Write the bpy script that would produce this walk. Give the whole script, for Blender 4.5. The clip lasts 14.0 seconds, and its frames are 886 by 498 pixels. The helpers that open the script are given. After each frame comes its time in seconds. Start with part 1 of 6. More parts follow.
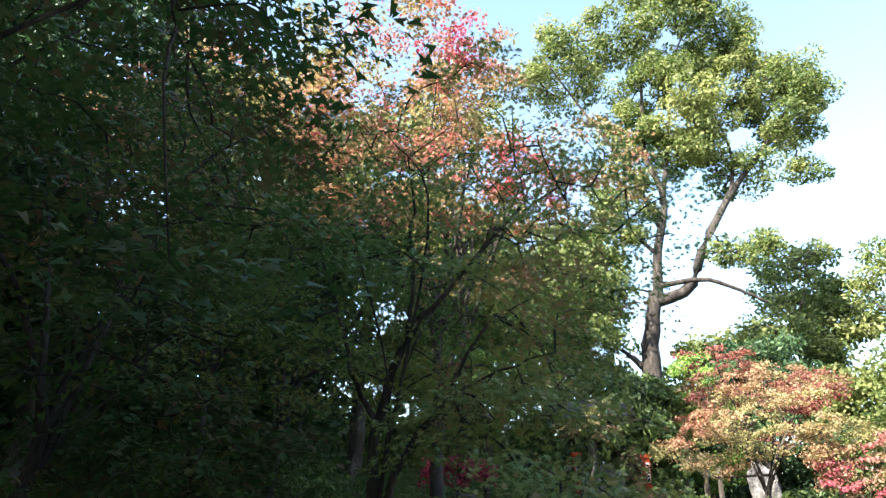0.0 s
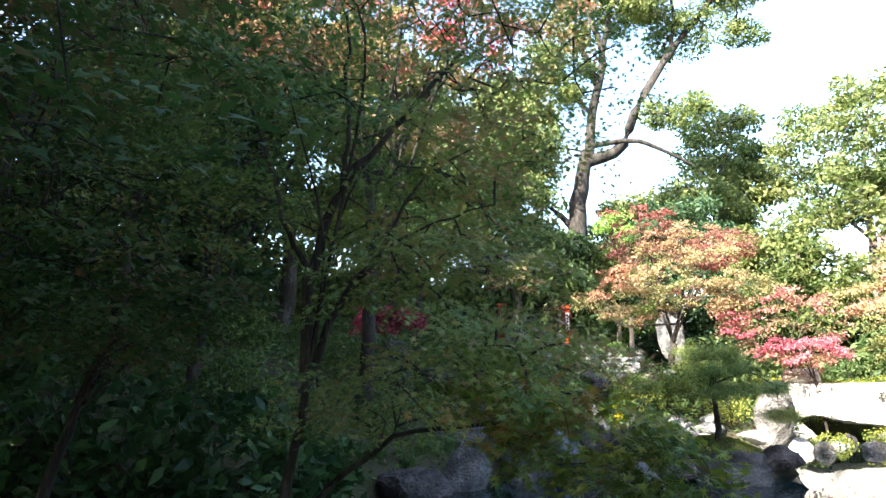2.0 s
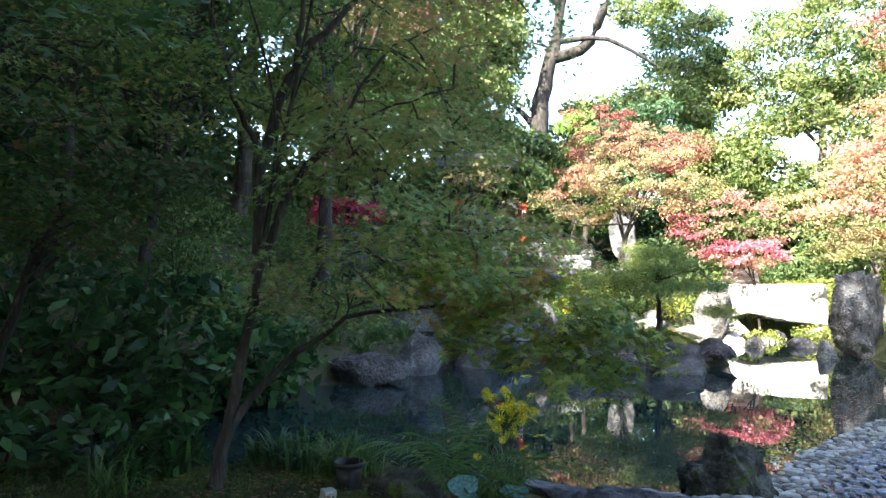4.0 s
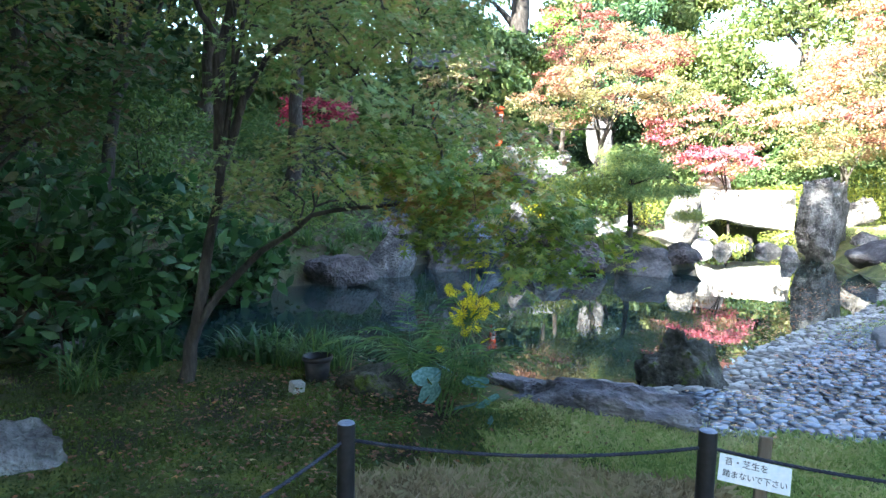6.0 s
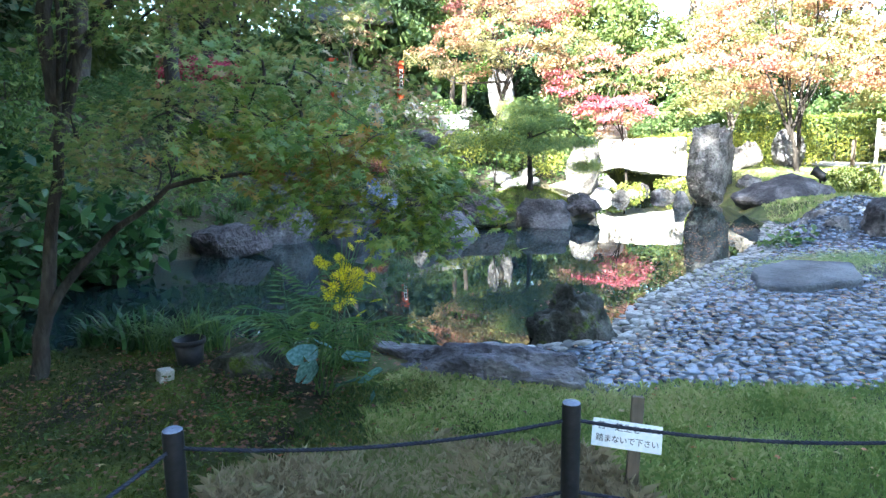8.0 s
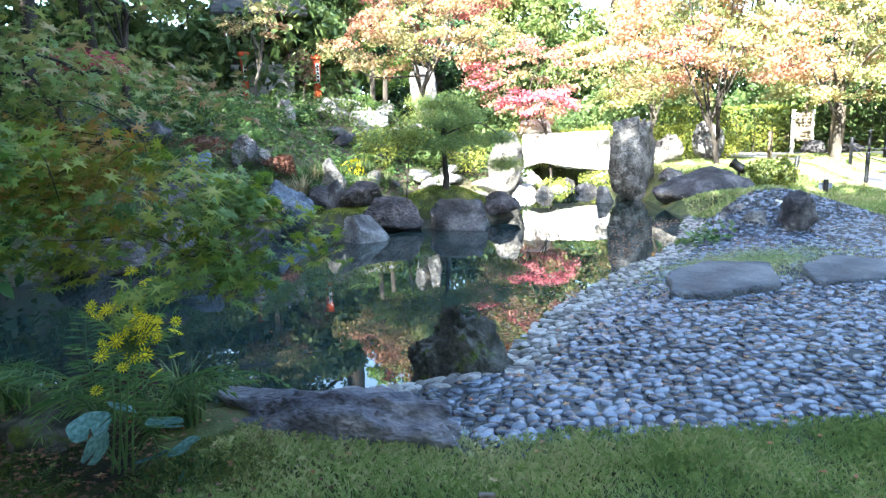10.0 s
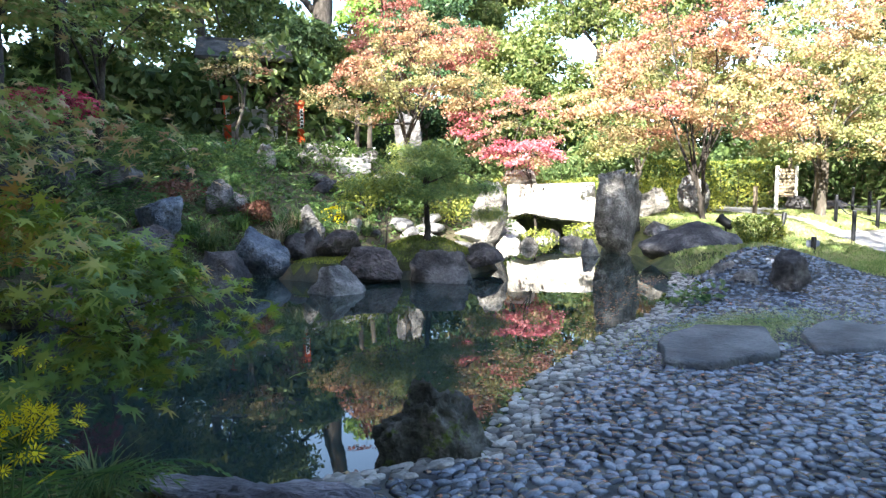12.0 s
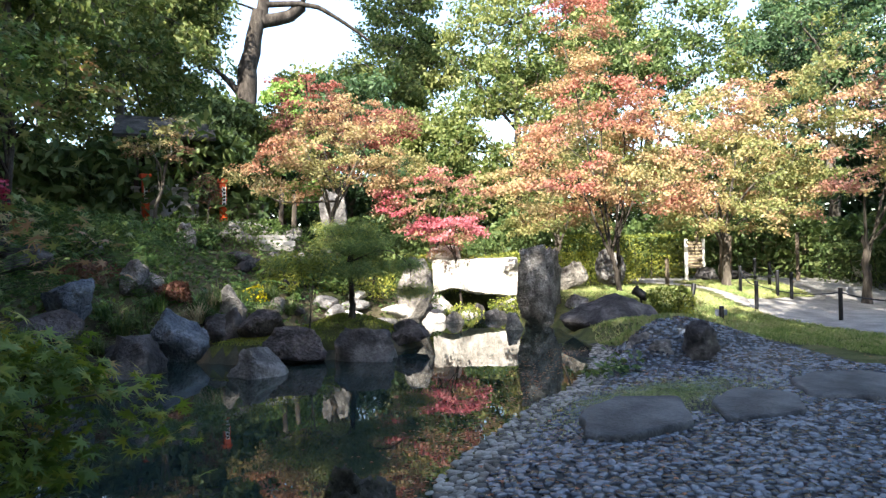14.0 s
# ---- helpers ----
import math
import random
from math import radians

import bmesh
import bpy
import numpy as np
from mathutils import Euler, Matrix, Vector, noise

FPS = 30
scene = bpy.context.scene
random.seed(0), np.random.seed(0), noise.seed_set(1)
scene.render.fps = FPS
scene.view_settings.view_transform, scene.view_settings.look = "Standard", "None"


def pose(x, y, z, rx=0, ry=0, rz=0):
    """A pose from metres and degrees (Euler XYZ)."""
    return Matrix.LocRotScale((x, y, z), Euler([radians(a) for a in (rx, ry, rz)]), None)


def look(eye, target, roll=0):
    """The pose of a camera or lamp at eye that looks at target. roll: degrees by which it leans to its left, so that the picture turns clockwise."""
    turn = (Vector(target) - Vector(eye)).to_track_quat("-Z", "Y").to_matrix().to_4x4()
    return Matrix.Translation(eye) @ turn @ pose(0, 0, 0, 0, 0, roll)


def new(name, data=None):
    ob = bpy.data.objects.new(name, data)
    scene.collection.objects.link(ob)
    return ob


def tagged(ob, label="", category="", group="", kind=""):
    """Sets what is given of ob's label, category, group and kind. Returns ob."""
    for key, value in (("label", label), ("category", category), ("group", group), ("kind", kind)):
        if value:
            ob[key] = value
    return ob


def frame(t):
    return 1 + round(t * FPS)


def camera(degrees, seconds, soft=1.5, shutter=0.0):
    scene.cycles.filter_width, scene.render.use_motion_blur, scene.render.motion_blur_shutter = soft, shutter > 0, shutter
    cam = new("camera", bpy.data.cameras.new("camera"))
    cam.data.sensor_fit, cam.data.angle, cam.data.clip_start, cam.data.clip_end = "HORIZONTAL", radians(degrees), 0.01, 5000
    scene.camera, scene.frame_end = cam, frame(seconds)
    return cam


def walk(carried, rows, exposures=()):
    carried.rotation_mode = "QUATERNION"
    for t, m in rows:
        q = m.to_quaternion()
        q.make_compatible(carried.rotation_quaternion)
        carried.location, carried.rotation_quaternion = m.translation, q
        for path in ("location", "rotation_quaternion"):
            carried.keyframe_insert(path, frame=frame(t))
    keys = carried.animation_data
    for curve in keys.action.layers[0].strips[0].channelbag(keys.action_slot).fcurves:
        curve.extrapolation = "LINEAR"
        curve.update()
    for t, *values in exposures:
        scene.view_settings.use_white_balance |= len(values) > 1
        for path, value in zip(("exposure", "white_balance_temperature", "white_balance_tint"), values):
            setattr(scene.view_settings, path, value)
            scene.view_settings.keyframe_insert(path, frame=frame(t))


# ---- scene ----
cam = camera(67.97, 14.0, soft=1.4)
ROWS = [
    (0.0, 0.000, 0.000, 1.645, -1.86, 23.90, -0.28),
    (0.5, 0.000, 0.058, 1.640, -4.86, 17.63, -0.06),
    (1.0, -0.008, 0.117, 1.649, -6.68, 14.91, -0.27),
    (1.5, -0.021, 0.150, 1.656, -7.30, 13.67, -0.39),
    (2.0, -0.031, 0.198, 1.656, -7.89, 11.42, 0.18),
    (2.5, -0.030, 0.193, 1.675, -9.34, 9.42, 0.05),
    (3.0, -0.031, 0.201, 1.662, -10.05, 7.81, -0.63),
    (3.5, -0.019, 0.191, 1.620, -10.55, 5.26, -0.95),
    (4.0, 0.001, 0.211, 1.578, -11.61, 2.52, -1.07),
    (4.2, 0.004, 0.215, 1.566, -11.81, 0.84, -1.24),
    (6.3, 0.102, 0.209, 1.529, -14.56, -6.30, -1.27),
    (6.5, 0.115, 0.213, 1.531, -15.86, -6.87, -0.99),
    (7.0, 0.147, 0.223, 1.531, -19.35, -8.24, -0.36),
    (7.2, 0.155, 0.220, 1.537, -20.22, -8.87, -0.16),
    (9.3, 0.835, 0.738, 1.557, -23.45, -9.73, 2.50),
    (9.5, 0.861, 0.758, 1.552, -25.32, -9.87, 2.59),
    (10.0, 1.130, 0.881, 1.579, -26.66, -9.75, 1.54),
    (10.5, 1.244, 0.995, 1.558, -26.22, -9.92, 1.05),
    (11.0, 1.314, 1.201, 1.570, -26.83, -7.41, 0.32),
    (11.5, 1.374, 1.277, 1.599, -27.47, -6.70, 0.49),
    (12.0, 1.404, 1.260, 1.618, -27.85, -5.74, 0.30),
    (12.5, 1.417, 1.235, 1.633, -28.83, -3.98, 0.02),
    (13.0, 1.418, 1.217, 1.647, -30.85, -2.66, -0.16),
    (13.5, 1.419, 1.193, 1.671, -32.59, -0.58, 0.31),
    (14.0, 1.408, 1.171, 1.670, -34.19, 0.64, 1.06),
]
EXPOSURES = [(0.0, 2.62, 6600, 10), (3.0, 3.15, 6500, 9), (4.2, 3.36, 6400, 8), (6.5, 4.05, 6050, 6), (9.5, 4.02, 6000, 5), (11.0, 3.45, 6250, 7), (12.5, 3.05, 6500, 9), (14.0, 2.42, 6750, 10)]
walk(cam, [(t, pose(x, y, z, 90 + pitch, roll, yaw)) for t, x, y, z, yaw, pitch, roll in ROWS], EXPOSURES)

# ---- world and sun ----
SUN_TO = Vector((-0.62, -0.5, 0.6)).normalized()
world = bpy.data.worlds.new("world")
scene.world = world
world.use_nodes = True
wn, wl = world.node_tree.nodes, world.node_tree.links
sky = wn.new("ShaderNodeTexSky")
sky.sky_type = "NISHITA"
sky.sun_disc = False
sky.sun_elevation = math.asin(SUN_TO.z)
sky.sun_rotation = math.atan2(SUN_TO.x, SUN_TO.y)
sky.air_density, sky.dust_density, sky.ozone_density = 1.0, 1.2, 1.0
wl.new(sky.outputs[0], wn["Background"].inputs[0])
wn["Background"].inputs[1].default_value = 0.125
sun = new("sun", bpy.data.lights.new("sun", "SUN"))
sun.data.energy, sun.data.angle, sun.data.color = 4.0, radians(0.53), (1.0, 0.94, 0.84)
sun.matrix_world = look(SUN_TO * 60, (0, 0, 0))

rng = np.random.default_rng(7)


# ---- material helpers ----
def nodes_of(name):
    m = bpy.data.materials.new(name)
    m.use_nodes = True
    return m, m.node_tree.nodes, m.node_tree.links, m.node_tree.nodes["Principled BSDF"]


def ramp(n, cols, lo=0.25, hi=0.75):
    r = n.new("ShaderNodeValToRGB")
    e = r.color_ramp.elements
    while len(e) < len(cols):
        e.new(0.5)
    for i, c in enumerate(cols):
        e[i].position = lo + (hi - lo) * i / max(1, len(cols) - 1)
        e[i].color = (*c, 1)
    return r


def surface(name, cols, scale=3.0, fine=40.0, rough=0.8, bump=0.3, dist=0.02, spot=None, spot_scale=1.2, spot_at=0.6, metal=0.0, vary=0.0, stretch=(1, 1, 1), island=False, gloss=0.25):
    """Broad blotches, fine grain, bump, and an optional second cover in patches (moss, lichen, dirt)."""
    m, n, l, b = nodes_of(name)
    tc = n.new("ShaderNodeTexCoord")
    mp = n.new("ShaderNodeMapping")
    mp.inputs["Scale"].default_value = stretch
    l.new(tc.outputs["Object"], mp.inputs[0])
    a = n.new("ShaderNodeTexNoise")
    a.inputs["Scale"].default_value, a.inputs["Detail"].default_value, a.inputs["Roughness"].default_value = scale, 8, 0.65
    f = n.new("ShaderNodeTexNoise")
    f.inputs["Scale"].default_value, f.inputs["Detail"].default_value = fine, 6
    for t in (a, f):
        l.new(mp.outputs[0], t.inputs["Vector"])
    r = ramp(n, cols, 0.36, 0.64)
    b.inputs["Specular IOR Level"].default_value = gloss
    if vary:
        oi = n.new("ShaderNodeNewGeometry" if island else "ShaderNodeObjectInfo")
        ma = n.new("ShaderNodeMath")
        ma.operation = "MULTIPLY_ADD"
        ma.inputs[1].default_value = vary
        l.new(oi.outputs["Random Per Island" if island else "Random"], ma.inputs[0])
        l.new(a.outputs[0], ma.inputs[2])
        sb = n.new("ShaderNodeMath")
        sb.operation = "SUBTRACT"
        sb.inputs[1].default_value = vary / 2
        l.new(ma.outputs[0], sb.inputs[0])
        l.new(sb.outputs[0], r.inputs[0])
    else:
        l.new(a.outputs[0], r.inputs[0])
    mul = n.new("ShaderNodeMix")
    mul.data_type, mul.blend_type = "RGBA", "OVERLAY"
    mul.inputs[0].default_value = 0.55
    l.new(r.outputs[0], mul.inputs[6])
    l.new(f.outputs[0], mul.inputs[7])
    out = mul.outputs[2]
    if spot:
        s = n.new("ShaderNodeTexNoise")
        s.inputs["Scale"].default_value, s.inputs["Detail"].default_value, s.inputs["Roughness"].default_value = spot_scale, 7, 0.7
        l.new(tc.outputs["Object"], s.inputs["Vector"])
        th = n.new("ShaderNodeMapRange")
        th.inputs[1].default_value, th.inputs[2].default_value = spot_at, spot_at + 0.08
        l.new(s.outputs[0], th.inputs[0])
        mx = n.new("ShaderNodeMix")
        mx.data_type = "RGBA"
        l.new(th.outputs[0], mx.inputs[0])
        l.new(out, mx.inputs[6])
        mx.inputs[7].default_value = (*spot, 1)
        out = mx.outputs[2]
    l.new(out, b.inputs["Base Color"])
    b.inputs["Roughness"].default_value, b.inputs["Metallic"].default_value = rough, metal
    add = n.new("ShaderNodeMath")
    add.operation = "ADD"
    l.new(a.outputs[0], add.inputs[0])
    l.new(f.outputs[0], add.inputs[1])
    bp = n.new("ShaderNodeBump")
    bp.inputs["Strength"].default_value, bp.inputs["Distance"].default_value = bump, dist
    l.new(add.outputs[0], bp.inputs["Height"])
    l.new(bp.outputs[0], b.inputs["Normal"])
    return m


def foliage(name, cols, patch=0.5, through_light=0.33, rough=0.5, mixp=0.55):
    """Leaves: each leaf its own tint, on top of broad patches; light shines through."""
    m, n, l, b = nodes_of(name)
    g = n.new("ShaderNodeNewGeometry")
    tc = n.new("ShaderNodeTexCoord")
    a = n.new("ShaderNodeTexNoise")
    a.inputs["Scale"].default_value, a.inputs["Detail"].default_value = patch, 3
    l.new(tc.outputs["Object"], a.inputs["Vector"])
    mr = n.new("ShaderNodeMapRange")
    mr.inputs[1].default_value, mr.inputs[2].default_value = 0.3, 0.7
    l.new(a.outputs[0], mr.inputs[0])
    mx = n.new("ShaderNodeMix")
    mx.inputs[0].default_value = mixp
    l.new(g.outputs["Random Per Island"], mx.inputs[2])
    l.new(mr.outputs[0], mx.inputs[3])
    r = ramp(n, cols)
    l.new(mx.outputs[0], r.inputs[0])
    l.new(r.outputs[0], b.inputs["Base Color"])
    b.inputs["Roughness"].default_value = rough
    b.inputs["Specular IOR Level"].default_value = 0.35
    t = n.new("ShaderNodeBsdfTranslucent")
    hs = n.new("ShaderNodeHueSaturation")
    hs.inputs["Saturation"].default_value, hs.inputs["Value"].default_value = 1.1, 1.35
    l.new(r.outputs[0], hs.inputs["Color"])
    l.new(hs.outputs[0], t.inputs["Color"])
    ms = n.new("ShaderNodeMixShader")
    ms.inputs[0].default_value = through_light
    l.new(b.outputs[0], ms.inputs[1])
    l.new(t.outputs[0], ms.inputs[2])
    l.new(ms.outputs[0], n["Material Output"].inputs[0])
    return m


# ---- materials ----
M_LAWN = surface("lawn_soil", [(0.03, 0.035, 0.015), (0.07, 0.085, 0.028), (0.14, 0.13, 0.06)], 1.6, 60, 0.95, 0.6, 0.02)
M_MOSS = surface("moss_soil", [(0.022, 0.02, 0.012), (0.045, 0.055, 0.014), (0.1, 0.115, 0.022)], 1.8, 50, 0.95, 0.7, 0.03)
M_HILL = surface("hill_soil", [(0.035, 0.03, 0.02), (0.07, 0.06, 0.035), (0.06, 0.08, 0.03)], 1.2, 30, 0.95, 0.7, 0.04)
M_PATH = surface("path_gravel", [(0.2, 0.195, 0.19), (0.27, 0.265, 0.26), (0.34, 0.335, 0.32)], 2.0, 120, 0.9, 0.5, 0.01)
M_MORTAR = surface("cobble_mortar", [(0.02, 0.022, 0.025), (0.045, 0.047, 0.05), (0.09, 0.09, 0.08)], 3.0, 70, 0.9, 0.5, 0.01, spot=(0.1, 0.11, 0.05), spot_scale=1.3, spot_at=0.62)
M_BED = surface("pond_bed", [(0.03, 0.035, 0.03), (0.06, 0.06, 0.045), (0.1, 0.08, 0.05)], 2.0, 30, 0.9, 0.4, 0.02)
M_COBBLE = surface("cobble", [(0.02, 0.027, 0.041), (0.055, 0.07, 0.098), (0.16, 0.19, 0.24)], 5.0, 60, 0.27, 0.3, 0.005, vary=0.6, gloss=0.4)
M_COBBLES = surface("cobble_rest", [(0.02, 0.027, 0.041), (0.055, 0.07, 0.098), (0.16, 0.19, 0.24)], 5.0, 60, 0.27, 0.3, 0.005, vary=0.6, gloss=0.4, island=True)
M_SHORE = surface("shore_cobble", [(0.09, 0.085, 0.08), (0.2, 0.19, 0.175), (0.36, 0.345, 0.32)], 5.0, 60, 0.5, 0.25, 0.004, vary=0.5, island=True)
M_ROCK = surface("grey_rock", [(0.06, 0.06, 0.062), (0.16, 0.155, 0.155), (0.34, 0.33, 0.32)], 2.2, 22, 0.85, 1.0, 0.09, spot=(0.09, 0.1, 0.04), spot_scale=1.5, spot_at=0.63)
M_STANDING = surface("warm_grey_rock", [(0.1, 0.092, 0.085), (0.23, 0.215, 0.195), (0.42, 0.4, 0.37)], 3.0, 24, 0.85, 1.0, 0.09, spot=(0.07, 0.065, 0.05), spot_scale=2.2, spot_at=0.6)
M_ROCKD = surface("dark_rock", [(0.022, 0.022, 0.024), (0.055, 0.052, 0.055), (0.15, 0.145, 0.145)], 2.0, 18, 0.8, 0.9, 0.05, spot=(0.3, 0.29, 0.27), spot_scale=2.3, spot_at=0.66)
M_ROCKB = surface("blue_rock", [(0.06, 0.08, 0.11), (0.115, 0.14, 0.175), (0.21, 0.24, 0.28)], 2.6, 20, 0.8, 1.0, 0.08, spot=(0.05, 0.055, 0.05), spot_scale=1.8, spot_at=0.58)
M_ROCKP = surface("purple_rock", [(0.04, 0.035, 0.036), (0.078, 0.068, 0.07), (0.15, 0.13, 0.13)], 2.6, 20, 0.8, 1.0, 0.08, spot=(0.07, 0.08, 0.05), spot_scale=1.6, spot_at=0.6)
# pale stone; on single rocks its whiteness also stands for full sun
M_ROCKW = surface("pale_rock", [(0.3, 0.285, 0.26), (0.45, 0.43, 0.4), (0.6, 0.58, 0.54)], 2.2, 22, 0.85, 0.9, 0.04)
M_ROCKM = surface("mossy_rock", [(0.025, 0.026, 0.02), (0.06, 0.06, 0.05), (0.15, 0.145, 0.13)], 4.5, 26, 0.9, 1.0, 0.07, spot=(0.09, 0.13, 0.022), spot_scale=3.4, spot_at=0.55)
M_SLAB = surface("slab_rock", [(0.06, 0.06, 0.076), (0.13, 0.126, 0.15), (0.27, 0.26, 0.29)], 3.2, 26, 0.6, 1.0, 0.07, stretch=(0.7, 1.6, 1))
M_SLATE = surface("dark_slate", [(0.045, 0.05, 0.056), (0.085, 0.092, 0.1), (0.15, 0.158, 0.165)], 2.4, 30, 0.6, 0.8, 0.03)
M_BARK = surface("dark_bark", [(0.018, 0.015, 0.013), (0.04, 0.034, 0.029), (0.08, 0.07, 0.06)], 5, 40, 0.9, 0.9, 0.02, stretch=(1, 1, 0.3))
M_BARKG = surface("grey_bark", [(0.045, 0.038, 0.03), (0.09, 0.078, 0.065), (0.17, 0.155, 0.13)], 4, 35, 0.9, 0.9, 0.03, stretch=(1, 1, 0.3))
M_POST = surface("black_post", [(0.005, 0.005, 0.007), (0.009, 0.01, 0.012), (0.018, 0.018, 0.021)], 6, 60, 0.45, 0.2, 0.003)
M_CAP = surface("post_cap", [(0.1, 0.12, 0.17), (0.16, 0.18, 0.24), (0.2, 0.22, 0.28)], 9, 60, 0.5, 0.2, 0.003)
M_ROPE = surface("navy_rope", [(0.008, 0.01, 0.018), (0.018, 0.022, 0.038), (0.03, 0.035, 0.05)], 40, 300, 0.6, 0.4, 0.002)
M_SIGN = surface("white_sign", [(0.72, 0.78, 0.8), (0.8, 0.83, 0.83), (0.84, 0.85, 0.84)], 8, 60, 0.4, 0.05, 0.002)
M_INK = surface("black_ink", [(0.01, 0.01, 0.01), (0.015, 0.015, 0.015), (0.02, 0.02, 0.02)], 20, 100, 0.5, 0.05, 0.001)
M_WOOD = surface("weathered_wood", [(0.09, 0.07, 0.05), (0.16, 0.13, 0.1), (0.24, 0.2, 0.16)], 4, 50, 0.85, 0.5, 0.006, stretch=(1, 1, 0.2))
M_DARKWOOD = surface("dark_wood", [(0.02, 0.014, 0.01), (0.045, 0.032, 0.024), (0.08, 0.06, 0.045)], 3, 40, 0.7, 0.4, 0.006, stretch=(1, 1, 0.3))
M_RED = surface("vermilion_paint", [(0.5, 0.055, 0.018), (0.62, 0.08, 0.025), (0.68, 0.12, 0.04)], 3, 40, 0.5, 0.15, 0.003)
M_STONE = surface("cut_granite", [(0.24, 0.235, 0.22), (0.34, 0.33, 0.31), (0.45, 0.44, 0.42)], 3, 90, 0.85, 0.4, 0.006, spot=(0.12, 0.12, 0.07), spot_scale=1.4, spot_at=0.66)
M_ROOF = surface("shrine_roof", [(0.03, 0.03, 0.03), (0.06, 0.058, 0.055), (0.1, 0.095, 0.09)], 3, 40, 0.8, 0.5, 0.01)
M_PAPER = surface("white_paper", [(0.75, 0.74, 0.7), (0.8, 0.79, 0.76), (0.84, 0.83, 0.8)], 4, 40, 0.8, 0.1, 0.002)
M_PLASTIC = surface("black_plastic", [(0.012, 0.012, 0.014), (0.02, 0.02, 0.024), (0.035, 0.035, 0.04)], 6, 50, 0.4, 0.15, 0.003)
M_BAMBOO = surface("bamboo", [(0.25, 0.2, 0.11), (0.38, 0.32, 0.2), (0.5, 0.43, 0.3)], 4, 50, 0.6, 0.2, 0.004, stretch=(1, 1, 0.2))
M_PLASTER = surface("pale_plaster", [(0.6, 0.6, 0.58), (0.7, 0.7, 0.68), (0.76, 0.76, 0.74)], 2, 40, 0.9, 0.2, 0.004)

F_MAPLE_G = foliage("maple_leaf_green", [(0.08, 0.14, 0.026), (0.155, 0.22, 0.036), (0.26, 0.275, 0.05), (0.34, 0.19, 0.065)], 1.4, mixp=0.6)
# green maple leaf, darkened to carry the left bank's shade
F_MAPLE_SHADE = foliage("maple_leaf_shaded", [(0.035, 0.08, 0.025), (0.065, 0.125, 0.035), (0.13, 0.09, 0.045)], 0.5)
F_MAPLE_GR = foliage("maple_leaf_turning", [(0.1, 0.18, 0.055), (0.17, 0.25, 0.075), (0.25, 0.27, 0.085), (0.34, 0.2, 0.11)], 0.35, mixp=0.7)
F_MAPLE_O = foliage("maple_leaf_orange", [(0.34, 0.296, 0.141), (0.414, 0.274, 0.155), (0.407, 0.207, 0.141), (0.348, 0.126, 0.104)], 0.45, mixp=0.8)
F_MAPLE_Y = foliage("maple_leaf_yellow", [(0.173, 0.202, 0.072), (0.274, 0.266, 0.108), (0.374, 0.266, 0.144), (0.374, 0.187, 0.144)], 0.4, mixp=0.82)
F_MAPLE_B = foliage("maple_leaf_tan", [(0.25, 0.24, 0.1), (0.34, 0.275, 0.14), (0.37, 0.24, 0.14), (0.35, 0.17, 0.11)], 0.5, mixp=0.82)
F_MAPLE_R = foliage("maple_leaf_red", [(0.23, 0.23, 0.0984), (0.361, 0.23, 0.156), (0.41, 0.164, 0.148), (0.377, 0.082, 0.115)], 0.5, mixp=0.8)
F_MAPLE_RG = foliage("maple_leaf_mixed", [(0.15, 0.17, 0.06), (0.28, 0.22, 0.1), (0.42, 0.19, 0.14), (0.45, 0.1, 0.12)], 0.5, mixp=0.78)
F_CRIMSON = foliage("maple_leaf_crimson", [(0.2, 0.025, 0.045), (0.4, 0.05, 0.1), (0.52, 0.1, 0.17)], 0.8)
F_PINK = foliage("maple_leaf_pink", [(0.4, 0.1, 0.13), (0.52, 0.17, 0.21), (0.58, 0.27, 0.27)], 0.8, mixp=0.7)
F_RUST = foliage("maple_leaf_rust", [(0.153, 0.102, 0.0595), (0.272, 0.111, 0.085), (0.323, 0.111, 0.0935)], 0.5, mixp=0.8)
F_EVER = foliage("evergreen_leaf", [(0.045, 0.08, 0.028), (0.085, 0.135, 0.042), (0.17, 0.215, 0.075)], 0.4, 0.3, 0.55)
F_CAMPHOR = foliage("camphor_leaf", [(0.05, 0.085, 0.025), (0.13, 0.17, 0.05), (0.27, 0.29, 0.11)], 0.3, 0.4, 0.55)
F_DARK = foliage("dark_evergreen_leaf", [(0.02, 0.045, 0.02), (0.04, 0.085, 0.035), (0.075, 0.13, 0.05)], 0.4, 0.25, 0.55)
F_LIGHT = foliage("light_green_needle", [(0.11, 0.2, 0.05), (0.2, 0.32, 0.08), (0.3, 0.42, 0.12)], 0.6, 0.4)
F_PINE = foliage("pine_needle", [(0.08, 0.14, 0.05), (0.16, 0.23, 0.075), (0.34, 0.36, 0.1)], 1.2, 0.35)
F_HEDGE = foliage("hedge_leaf", [(0.08, 0.12, 0.025), (0.2, 0.24, 0.05), (0.38, 0.38, 0.08)], 0.8, 0.35)
F_SHRUB = foliage("broad_shrub_leaf", [(0.018, 0.052, 0.02), (0.038, 0.096, 0.031), (0.075, 0.155, 0.05)], 1.0, 0.3, 0.35)
F_FERN = foliage("fern_leaf", [(0.045, 0.1, 0.034), (0.085, 0.16, 0.05), (0.16, 0.24, 0.07)], 1.0, 0.3)
F_GRASS = foliage("grass_blade", [(0.2, 0.28, 0.1), (0.33, 0.4, 0.15), (0.5, 0.48, 0.26)], 1.3, 0.35, mixp=0.5)
F_DRY = foliage("dry_blade", [(0.26, 0.215, 0.14), (0.46, 0.39, 0.27), (0.24, 0.27, 0.12)], 1.3, 0.3)
